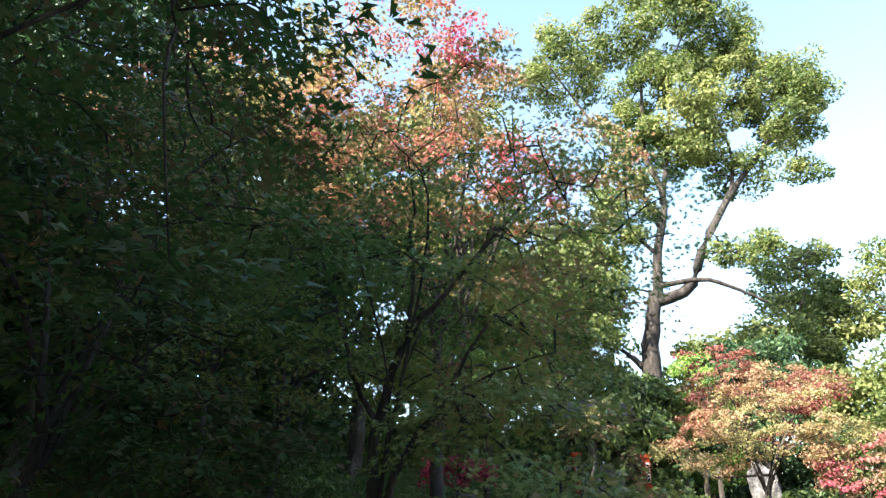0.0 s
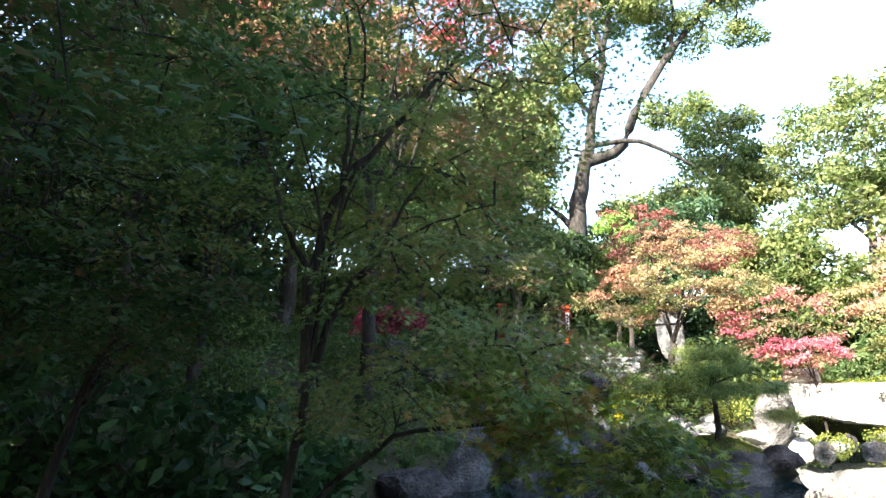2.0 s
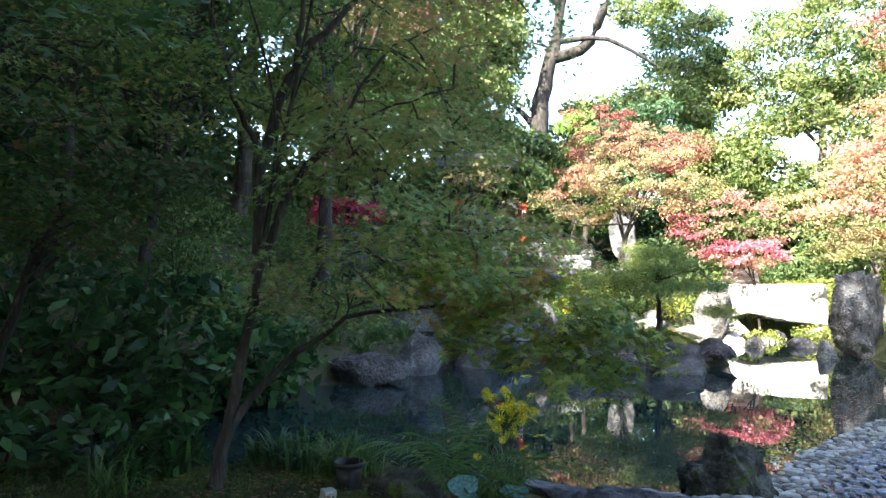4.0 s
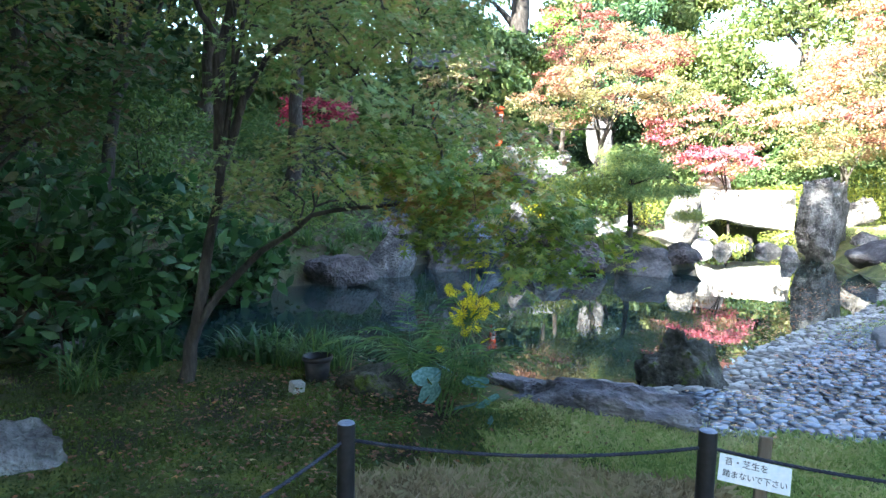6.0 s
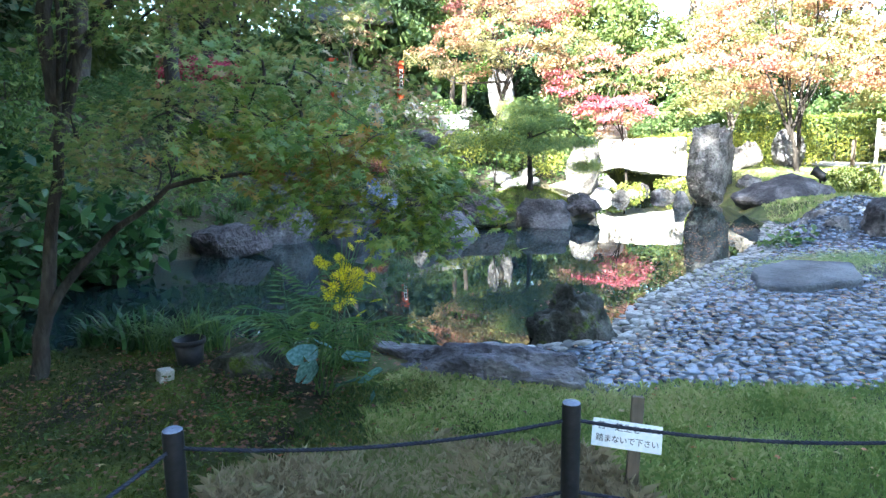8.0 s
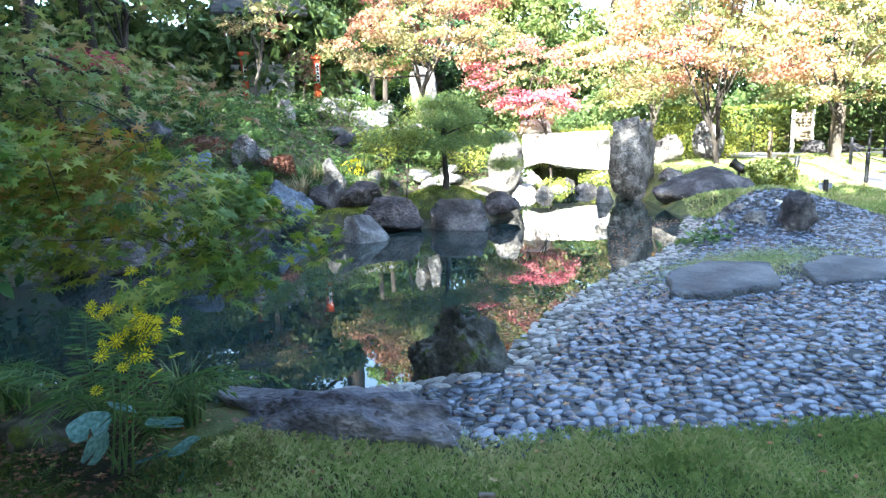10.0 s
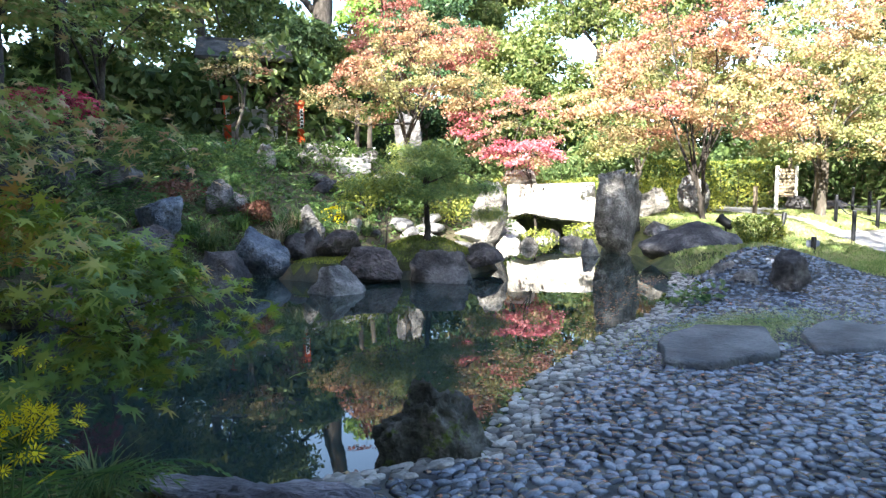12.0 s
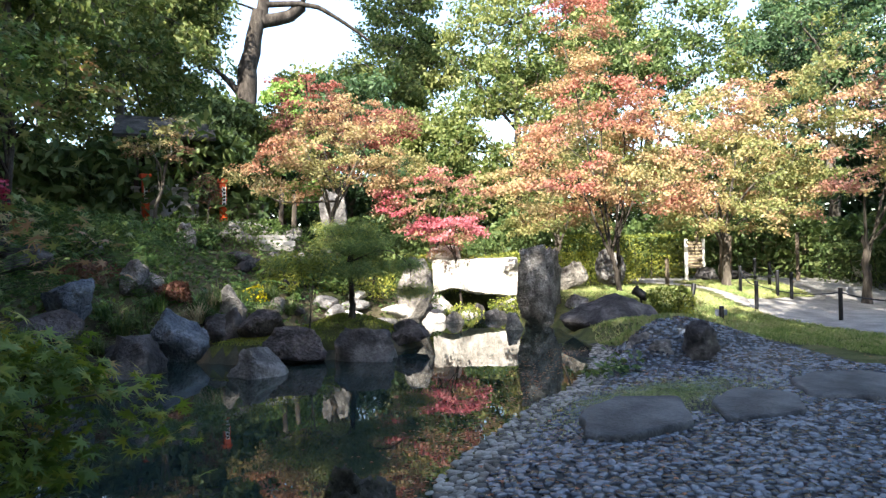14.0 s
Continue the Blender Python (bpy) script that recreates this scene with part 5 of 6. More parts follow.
# ---- ferns, sedges, flowers ----
def frond_mesh(n=16, length=1.0, seed=1):
    vs, fs = [], []
    for k in range(n):
        t = k / (n - 1)
        x, z = length * t, 0.42 * length * math.sin(t * 2.2) - 0.15 * t
        w = length * 0.2 * math.sin(0.25 + t * 2.75)
        for s in (-1, 1):
            b = len(vs)
            vs += [(x - 0.02, 0, z), (x + 0.03 * length, s * w * 0.5, z - 0.01), (x + 0.06 * length, s * w, z - 0.05 * length), (x + 0.012 * length, s * w * 0.5, z - 0.02)]
            fs.append((b, b + 1, b + 2, b + 3))
    st, sf = ring_tube([(length * t, 0, 0.42 * length * math.sin(t * 2.2) - 0.15 * t) for t in np.linspace(0, 1, 9)], np.linspace(0.006, 0.002, 9) * length, 4)
    o = len(vs)
    return mesh_np("frond", np.vstack([vs, st]), np.vstack([fs, sf + o]), F_FERN)


FROND = frond_mesh()


def fern(p, n, size, seed, label="green fern with arching feathery fronds"):
    r = np.random.default_rng(seed)
    top = base_at("fern", p, label, "fern", "ferns in the garden")
    for k in range(n):
        ob = child("frond", FROND, top)
        s = size * r.uniform(0.7, 1.15)
        ob.matrix_basis = pose(0, 0, 0, r.uniform(-20, 20), r.uniform(-45, 8), k * 360 / n + r.uniform(-15, 15)) @ Matrix.Diagonal((s, s, s, 1))


def blades_mesh(n, length, seed, mat, spread=0.06, wide=1.0):
    r = np.random.default_rng(seed)
    a = r.uniform(0, 2 * np.pi, n)
    el = r.uniform(0.25, 0.95, n)
    L = length * r.uniform(0.6, 1.1, n)
    vs = []
    t = np.array([0, 0.35, 0.7, 1.0])
    for k in range(n):
        d = np.array([math.cos(a[k]), math.sin(a[k]), 0])
        s = np.array([-d[1], d[0], 0])
        b = np.array([r.normal() * spread, r.normal() * spread, 0])
        for q in t:
            c = b + d * L[k] * el[k] * q ** 1.6 + np.array([0, 0, L[k] * (q - 0.75 * el[k] * q ** 2.4)])
            w = 0.008 * wide * (1 - q) ** 0.6 + 0.001
            vs += [c - s * w, c + s * w]
    f = [(k * 8 + 2 * i, k * 8 + 2 * i + 1, k * 8 + 2 * i + 3, k * 8 + 2 * i + 2) for k in range(n) for i in range(3)]
    return mesh_np("blades", vs, np.array(f), mat)


SEDGES = [blades_mesh(110, 0.6, 811, F_SEDGE), blades_mesh(90, 0.5, 812, F_FERN), blades_mesh(70, 0.5, 813, F_DRY)]
LILIES = blades_mesh(30, 0.42, 814, F_SHRUB, 0.05, 2.6)


def clump(name, label, me, x, y, z, s, turn, group):
    ob = base_at(name, (x, y, z), label, "grass clump", group)
    ob.rotation_euler = (0, 0, turn)
    ob.scale = (s, s, s)
    tagged(child("tuft", me, ob), kind="stuff")


r = np.random.default_rng(820)
for x, y, s in ((4.6, 14.1, 1.1), (4.9, 14.3, 1.0), (5.4, 14.4, 1.2), (3.1, 13.3, 1.2), (2.9, 13.6, 1.1), (3.4, 13.6, 0.9), (5.6, 14.9, 1.0), (6.2, 14.9, 1.0), (1.2, 11.6, 1.0), (0.4, 10.7, 1.0), (-0.2, 10.2, 1.1), (2.3, 12.4, 0.9), (4.2, 13.7, 0.8),
                (6.9, 15.4, 0.9), (1.7, 12.1, 1.0), (0.9, 10.9, 0.9), (2.7, 12.75, 0.8), (3.55, 13.25, 1.2), (3.3, 13.0, 0.9), (4.45, 13.75, 1.3), (4.7, 13.8, 1.1), (5.0, 14.3, 1.3), (3.8, 14.0, 1.1), (2.5, 13.9, 1.0), (2.1, 13.9, 0.9),
                (4.2, 14.6, 1.1), (5.9, 14.5, 1.0), (1.4, 13.2, 1.0), (3.0, 14.6, 0.9), (6.5, 15.6, 1.1), (7.2, 15.9, 0.9), (4.0, 15.6, 1.0)):
    k = int(r.integers(3))
    clump("sedge_clump", ("dark green arching sedge clump", "green grassy clump on the bank", "dry brownish grass clump")[k], SEDGES[k], x, y, H(x, y), s, r.uniform(0, 6), "sedges on the bank")
for x, y, s in ((-1.15, 5.35, 1.0), (-0.95, 5.45, 1.1), (-1.4, 5.5, 0.9), (-0.2, 5.6, 1.0), (-0.05, 5.45, 0.9), (0.05, 5.65, 1.0), (-0.35, 5.7, 0.8)):
    clump("lily_clump", "broad leaved dark green lily clump", LILIES, x, y, H(x, y), s, r.uniform(0, 6), "lilies under the maple")
for x, y, s in ((-1.25, 5.0, 0.8), (0.3, 5.35, 0.9), (0.45, 5.2, 0.8), (0.1, 5.3, 0.7), (1.35, 4.5, 0.8)):
    clump("sedge_clump", "pale arching grass clump at the water", SEDGES[int(r.integers(2))], x, y, H(x, y), s, r.uniform(0, 6), "sedges by the path")
fern((0.95, 4.5, 0.2), 14, 0.72, 831)
fern((1.18, 4.4, 0.15), 12, 0.64, 832)
fern((0.52, 3.75, 0.08), 6, 0.22, 833)
fern((0.72, 3.85, 0.08), 5, 0.24, 834)
for k in range(46):
    x, y = r.uniform(-1, 6), r.uniform(12.8, 18)
    if float(signed(POND, np.array([x]), np.array([y]))[0]) > 0.6:
        fern((x, y, H(x, y)), 8, r.uniform(0.6, 1.0), 840 + k)


def flower_mesh():
    vs, fs = [], []
    for k in range(12):
        a = 2 * math.pi * k / 12
        d, s = Vector((math.cos(a), math.sin(a), 0)), Vector((-math.sin(a), math.cos(a), 0))
        b = len(vs)
        for q, w, z in ((0.2, 0.05, 0), (0.6, 0.11, 0.08), (1.0, 0.02, 0.02), (0.6, -0.11, 0.08)):
            vs.append(d * q + s * w + Vector((0, 0, z)))
        fs.append((b, b + 1, b + 2, b + 3))
    b = len(vs)
    for k in range(8):
        a = 2 * math.pi * k / 8
        vs.append(Vector((0.24 * math.cos(a), 0.24 * math.sin(a), 0.1)))
    fs += [(b, b + 1, b + 2, b + 3), (b, b + 3, b + 4, b + 7), (b + 4, b + 5, b + 6, b + 7)]
    return mesh_np("flower", [tuple(v) for v in vs], np.array(fs), F_YELLOW)


FLOWER = flower_mesh()


def leaf_disc(seed):
    r = np.random.default_rng(seed)
    n, vs = 26, [(0, 0, 0)]
    for ring, s in enumerate((0.5, 1.0)):
        for k in range(n):
            a = -math.pi / 2 + 0.16 + (2 * math.pi - 0.32) * k / (n - 1)
            w = 1 + 0.05 * math.sin(a * 5 + seed) + r.normal() * 0.015
            vs.append((s * w * math.cos(a), s * w * math.sin(a) * 0.92, 0.1 * s * s + 0.05 * math.sin(a * 3 + seed) * s))
    q = [(1 + k, 1 + n + k, 2 + n + k, 2 + k) for k in range(n - 1)]
    t = [(0, 1 + k, 2 + k) for k in range(n - 1)]
    return mesh_np("leaf", vs, [np.array(q), np.array(t)], F_ROUND, True)


DISCS = [leaf_disc(k) for k in range(3)]
plant = base_at("leopard_plant", (1.03, 4.1, 0.06), "leopard plant with yellow daisy flowers and round leaves", "flowering plant")
r = np.random.default_rng(850)
heads = []
for k in range(44):
    q = np.array([0.12 + r.normal() * 0.11, -0.27 + r.normal() * 0.07, 0.78 + r.normal() * 0.1])
    heads.append(q)
    ob = child("flower", FLOWER, plant)
    s = r.uniform(0.03, 0.045)
    ob.matrix_basis = pose(*q, r.uniform(-10, 75), r.uniform(-40, 40), r.uniform(-60, 40)) @ Matrix.Diagonal((s, s, s, 1))
for q in ((-0.05, -0.2, 0.5), (0.06, -0.32, 0.62)):
    heads.append(np.array(q))
    child("flower", FLOWER, plant).matrix_basis = pose(*q, 40, 0, 0) @ Matrix.Diagonal((0.03, 0.03, 0.03, 1))
for k in range(4):
    e = np.array([0.07 + 0.04 * (k - 1.5), -0.22 - 0.02 * k, 0.68])
    v, f = ring_tube(smooth_line([(0.03 * k - 0.05, -0.02 * k, -0.05), e * np.array([0.6, 0.7, 0.55]), e], 8), np.linspace(0.0055, 0.0035, 8), 5)
    child("stalk", mesh_np("stalk", v, f, F_FERN, True), plant)
child("stalklet_mass", join_tubes("stalklet_mass", [(smooth_line([(0.1, -0.24, 0.66), (h + np.array([0.1, -0.24, 0.66])) / 2, h - 0.004], 4), 0.003) for h in heads], F_FERN, 4), plant)["kind"] = "stuff"
for k, (x, y, z, s, tx, ty) in enumerate(((-0.1, -0.08, 0.3, 0.1, 25, -10), (0.03, 0.02, 0.32, 0.08, 20, 25), (0.2, -0.12, 0.26, 0.1, 20, 38), (0.27, -0.17, 0.15, 0.09, 25, 40), (0.14, -0.14, 0.12, 0.09, 30, 0), (0.2, -0.3, 0.03, 0.12, 48, 0), (-0.08, -0.1, 0.2, 0.095, 45, -6))):
    ob = child("leaf", DISCS[k % 3], plant, "round glossy blue green leaf")
    ob.matrix_basis = pose(x, y, z, tx, ty, k * 50) @ Matrix.Scale(s * 0.9, 4)
    v, f = ring_tube(smooth_line([(0.02, 0, -0.05), (x * 0.5, y * 0.5, z * 0.7), (x, y, z)], 6), np.linspace(0.006, 0.004, 6), 5)
    child("leaf_stalk", mesh_np("leaf_stalk", v, f, F_FERN, True), plant)


# ---- pot and small block ----
def lathe(name, prof, mat, n=24):
    vs = [(rr * math.cos(2 * math.pi * k / n), rr * math.sin(2 * math.pi * k / n), z) for rr, z in prof for k in range(n)]
    f = [(i * n + k, i * n + (k + 1) % n, (i + 1) * n + (k + 1) % n, (i + 1) * n + k) for i in range(len(prof) - 1) for k in range(n)]
    return mesh_np(name, vs, np.array(f), mat, True)


pot = base_at("plant_pot", (0.32, 4.92, 0.08), "empty black plastic plant pot", "plant pot")
child("body", lathe("body", [(0.001, 0.0), (0.072, 0.0), (0.078, 0.005), (0.098, 0.19), (0.094, 0.19), (0.074, 0.02), (0.001, 0.02)], M_PLASTIC), pot)
child("rim", lathe("rim", [(0.097, 0.165), (0.107, 0.168), (0.109, 0.2), (0.1, 0.203), (0.096, 0.19)], M_PLASTIC), pot)
blk = new("stone_block", box("stone_block", (0.09, 0.08, 0.09), M_STONE, 0.012))
blk.matrix_world = pose(0.17, 4.66, 0.13, 5, 4, 25)
tagged(blk, "small grey stone block on the moss", "stone block")

# ---- the rope fence beside the path ----
POST = {}


def post_parts(top, hgt, rad):
    key = (hgt, rad)
    if key not in POST:
        POST[key] = (lathe("shaft", [(rad, -0.15), (rad, hgt - 0.012), (rad * 0.95, hgt - 0.004)], M_POST, 18), lathe("cap", [(rad * 0.95, hgt - 0.004), (rad * 0.8, hgt), (0.001, hgt + 0.002)], M_CAP, 18),
                     lathe("grommet", [(0.011, -0.004), (0.015, 0.0), (0.011, 0.004)], M_POST, 10))
    child("shaft", POST[key][0], top)
    child("cap", POST[key][1], top, "worn grey top")


def fence_post(x, y, hgt, rad, group, z=None, label="black round fence post with a worn grey top"):
    top = base_at("fence_post", (x, y, H(x, y) if z is None else z), label, "fence post", group)
    post_parts(top, hgt, rad)
    return top


def rope(a, b, sag, group, rad=0.0065, twist=True):
    """A laid rope: three strands wound round one another along a hanging line."""
    a, b = np.array(a, float), np.array(b, float)
    ln = float(np.linalg.norm(b - a))
    n = max(12, int(ln * (70 if twist else 10)))
    t = np.linspace(0, 1, n)
    c = a + t[:, None] * (b - a)
    c[:, 2] -= sag * 4 * t * (1 - t)
    d = (b - a) / ln
    s = np.array([-d[1], d[0], 0])
    s /= np.linalg.norm(s)
    u = np.cross(d, s)
    top = base_at("rope", a, "thin navy blue twisted rope between posts", "rope", group)
    for k in range(3 if twist else 1):
        ph = 2 * np.pi * (k / 3 + t * ln / 0.055)
        p = c - a + (rad * 0.55 if twist else 0) * (np.cos(ph)[:, None] * s + np.sin(ph)[:, None] * u)
        v, f = ring_tube(p, rad * (0.62 if twist else 1.0), 5)
        child("strand", mesh_np("strand", v, f, M_ROPE, True), top)


LINE = [(-1.35, 0.55), (-0.5, 1.5), (0.29, 2.38), (1.49, 2.10), (2.58, 1.5), (3.5, 0.7), (4.4, -0.1)]
for x, y in LINE:
    fence_post(x, y, 0.7 - H(x, y) + 0.02, 0.031, "posts of the rope fence")
for (ax, ay), (bx, by) in zip(LINE, LINE[1:]):
    for z, sag in ((0.66, 0.045), (0.41, 0.04)):
        rope((ax, ay, z), (bx, by, z), sag, "ropes of the fence")

# ---- the notice on its stake ----
sign = base_at("notice_sign", (1.98, 2.43, H(1.98, 2.43)), "small white notice with black writing on a stake", "sign")
face = Matrix.Translation((-0.02, -0.035, 0.285)) @ pose(0, 0, 0, -24, 0, 0)
turn = pose(0, 0, 0, 0, 0, -26)
stake = child("stake", box("stake", (0.05, 0.03, 0.52), M_WOOD, 0.006, (0, 0, 0.16)), sign, "weathered wooden stake")
stake.matrix_basis = turn @ pose(0.01, 0.0, 0, -8, 4, 0)
board = child("board", box("board", (0.275, 0.006, 0.108), M_SIGN, 0.002), sign, "white plastic board")
board.matrix_basis = turn @ face @ pose(0, 0, 0, 0, 7, 0)


def lettering(words, size, parent, m):
    cu = bpy.data.curves.new("lettering", "FONT")
    cu.body, cu.size, cu.align_x, cu.align_y, cu.extrude = words, size, "LEFT", "CENTER", 0.0008
    tmp = bpy.data.objects.new("lettering", cu)
    scene.collection.objects.link(tmp)
    bpy.context.view_layer.update()
    me = bpy.data.meshes.new_from_object(tmp.evaluated_get(bpy.context.evaluated_depsgraph_get()))
    bpy.data.objects.remove(tmp)
    me.materials.clear()
    me.materials.append(M_INK)
    ob = child("lettering", me, parent, "black brush lettering")
    ob.matrix_basis = m
    return ob


lettering("苔・芝生を", 0.034, board, pose(-0.118, -0.0042, 0.026, 90, 0, 0))
lettering("踏まないで下さい", 0.031, board, pose(-0.122, -0.0042, -0.022, 90, 0, 0))

# ---- the far fence, lamp, notice board ----
FAR = [(16.3, 6.4), (16.9, 8.3), (16.3, 9.9), (18.5, 11.65)]
for x, y in FAR + [(18.95, 10.85), (19.1, 10.55), (20.6, 12.0), (20.6, 13.6), (22.2, 13.4)]:
    fence_post(x, y, 0.72, 0.045, "posts of the far rope fence")
for p, q in zip(FAR + [(18.5, 11.65), (18.95, 10.85)], FAR[1:] + [(18.95, 10.85), (18.95, 10.85), (20.6, 12.0)]):
    if p != q:
        rope((*p, H(*p) + 0.62), (*q, H(*q) + 0.62), 0.12, "ropes of the far fence", 0.012, False)
ob = fence_post(14.55, 10.45, 0.62, 0.05, "posts of the far rope fence", label="short leaning dark wooden post")
ob.rotation_euler = (0, radians(12), 0)
low = fence_post(14.5, 9.65, 0.28, 0.05, "posts of the far rope fence", label="short dark stump post with a pale box beside it")
bx = new("marker_box", box("marker_box", (0.22, 0.16, 0.14), M_CAP, 0.01))
bx.location = (14.68, 9.78, H(14.68, 9.78) + 0.09)
tagged(bx, "small pale blue box on the grass", "box")
lamp = base_at("garden_spotlight", (13.5, 11.0, H(13.5, 11.0)), "black garden spotlight on a short stake", "spotlight")
child("stake", lathe("stake", [(0.02, -0.1), (0.02, 0.2), (0.03, 0.2), (0.03, 0.24), (0.001, 0.24)], M_POST, 10), lamp)
head = child("head", lathe("head", [(0.001, -0.16), (0.08, -0.16), (0.1, -0.1), (0.1, 0.14), (0.12, 0.15), (0.12, 0.18), (0.095, 0.175), (0.001, 0.15)], M_POST, 18), lamp)
head.matrix_basis = pose(0, 0, 0.33, -55, 20, 30)
globe = base_at("garden_lamp", (25.6, 11.6, H(25.6, 11.6)), "white globe lamp on a short dark stem beside the path", "lamp")
child("stem", lathe("stem", [(0.06, -0.1), (0.06, 0.12), (0.1, 0.14), (0.1, 0.18), (0.001, 0.18)], M_POST, 12), globe)
child("globe", lathe("globe", [(0.3 * math.sin(a * math.pi / 12) + 0.001, 0.46 - 0.3 * math.cos(a * math.pi / 12)) for a in range(13)], M_PAPER, 20), globe, "white frosted globe")
nb = base_at("notice_board", (21.05, 14.85, H(21.05, 14.85)), "pale wooden notice board with a woven panel", "notice board")
nb.rotation_euler = (0, 0, radians(-30))
for sx in (-0.3, 0.3):
    child("post", box("post", (0.09, 0.09, 1.5), M_PLASTER, 0.01, (sx, 0, 0.68)), nb)
child("panel", box("panel", (0.52, 0.04, 0.9), M_WOOD, 0.006, (0, 0, 0.9)), nb)
for k in range(8):
    child("slat", box("slat", (0.54, 0.02, 0.035), M_BAMBOO, 0.004, (0, -0.03, 0.52 + 0.11 * k)), nb)
for x, y, hh in ((21.6, 13.9, 1.5), (19.6, 12.9, 1.2), (22.0, 15.4, 1.7), (17.9, 13.6, 0.8), (23.4, 12.6, 1.6)):
    ob = base_at("timber_stake", (x, y, H(x, y)), "weathered wooden stake by the path", "stake", "stakes by the far path")
    child("shaft", box("shaft", (0.09, 0.09, hh + 0.1), M_WOOD, 0.012, (0, 0, hh / 2 - 0.05)), ob)
bf = base_at("bamboo_fence", (24.0, 17.6, H(24, 17.6)), "bamboo screen fence behind the path", "fence")
bf.rotation_euler = (0, 0, radians(-52))
SL = lathe("slat", [(0.028, -0.05), (0.028, 1.5), (0.02, 1.52), (0.001, 1.52)], M_BAMBOO, 8)
for k in range(90):
    ob = child("slat", SL, bf)
    ob.location = (k * 0.1, 0.0, 0)
for z in (0.3, 0.8, 1.3):
    child("rail", box("rail", (9.1, 0.05, 0.06), M_BAMBOO, 0.01, (4.5, -0.06, z)), bf)
for k in range(5):
    child("post", box("post", (0.1, 0.1, 1.8), M_DARKWOOD, 0.01, (k * 2.25, 0.09, 0.75)), bf)

# ---- the shrine on the hill ----
SZ = H(5.9, 23.2)
shrine = base_at("shrine", (5.95, 23.6, SZ), "small dark wooden shrine on a stone base", "shrine")
shrine.rotation_euler = (0, 0, radians(-12))
child("stone_base", box("stone_base", (1.9, 1.6, 1.15), M_STONE, 0.03, (0, 0, 0.45)), shrine, "grey granite base")
child("base_coping", box("base_coping", (2.0, 1.7, 0.1), M_STONE, 0.015, (0, 0, 1.06)), shrine, "granite coping")
for sx in (-0.85, 0.85):
    for sy in (-0.7, 0.7):
        child("post", box("post", (0.13, 0.13, 1.5), M_DARKWOOD, 0.012, (sx, sy, 1.83)), shrine)
child("back_wall", box("back_wall", (1.6, 0.05, 1.4), M_DARKWOOD, 0.005, (0, 0.7, 1.8)), shrine)
for sx in (-0.86, 0.86):
    child("side_wall", box("side_wall", (0.05, 1.25, 1.4), M_DARKWOOD, 0.005, (sx, 0, 1.8)), shrine)
child("beam", box("beam", (2.1, 0.14, 0.16), M_DARKWOOD, 0.012, (0, -0.72, 2.55)), shrine)
for s in (-1, 1):
    rf = child("roof", box("roof", (2.9, 1.5, 0.12), M_ROOF, 0.02), shrine, "dark thatched roof slope")
    rf.matrix_basis = pose(0, s * 0.62, 2.95, -s * 30, 0, 0)
child("ridge", box("ridge", (3.0, 0.2, 0.16), M_ROOF, 0.03, (0, 0, 3.34)), shrine)
child("altar", box("altar", (0.6, 0.4, 0.6), M_DARKWOOD, 0.02, (0, 0.2, 1.42)), shrine)
child("altar_roof", box("altar_roof", (0.75, 0.5, 0.08), M_ROCKB, 0.02, (0, 0.15, 1.76)), shrine, "small bluish altar roof")
for k in range(4):
    child("paper_strip", box("paper_strip", (0.06, 0.008, 0.26), M_PAPER, 0.001, (-0.5 + 0.33 * k, -0.8, 2.33)), shrine, "white folded paper strip")
for k in range(3):
    child("cup", lathe("cup", [(0.02, 1.115), (0.045, 1.12), (0.055, 1.21), (0.045, 1.21), (0.001, 1.14)], M_PAPER, 10), shrine, "small white offering cup").location = (-0.3 + 0.3 * k, -0.7, 0)
for x, y, z0, z1 in ((5.17, 22.75, 2.6, 4.35), (7.37, 22.3, 2.4, 4.28)):
    rp = base_at("vermilion_post", (x, y, z0), "vermilion red post with a white name plate", "post", "vermilion posts of the shrine")
    child("shaft", box("shaft", (0.2, 0.2, z1 - z0 - 0.15), M_RED, 0.015, (0, 0, (z1 - z0 - 0.15) / 2)), rp)
    child("cap", box("cap", (0.32, 0.32, 0.14), M_RED, 0.03, (0, 0, z1 - z0 - 0.08)), rp)
    pl = child("plate", box("plate", (0.12, 0.012, 0.62), M_PAPER, 0.004, (0, -0.11, z1 - z0 - 0.6)), rp, "white plate with black strokes")
    for k in range(5):
        child("stroke", box("stroke", (0.07, 0.004, 0.07), M_INK, 0.0, (0, -0.119, z1 - z0 - 0.82 + 0.11 * k)), rp)
rail = base_at("hand_rail", (7.6, 22.15, H(7.6, 22.1)), "low grey rail beside the shrine steps", "railing")
for z in (0.25, 0.45, 0.65):
    child("bar", box("bar", (1.15, 0.04, 0.04), M_BARKG, 0.01, (0.5, 0, z)), rail)
for k in range(3):
    child("upright", box("upright", (0.06, 0.06, 0.85), M_BARKG, 0.01, (k * 0.5, 0, 0.33)), rail)
steps = base_at("stone_steps", (7.7, 18.6, 0), "rough stone steps up to the shrine", "steps")
for k in range(7):
    y = k * 0.5
    st = child("step", box("step", (1.0 + 0.1 * math.sin(k * 3), 0.5, 0.3), M_STONE, 0.04), steps)
    st.matrix_basis = pose(0.1 * math.sin(k * 2), y, H(7.7, 18.6 + y) + 0.06, 0, 0, 6 * math.sin(k * 1.7))
rock("monument_stone", "pale upright monument stone under the maple", (10.9, 21.9, 3.2), (0.95, 0.5, 2.0), M_ROCK, seed=395, turn=-20, boxy=0.3, rough=0.2)
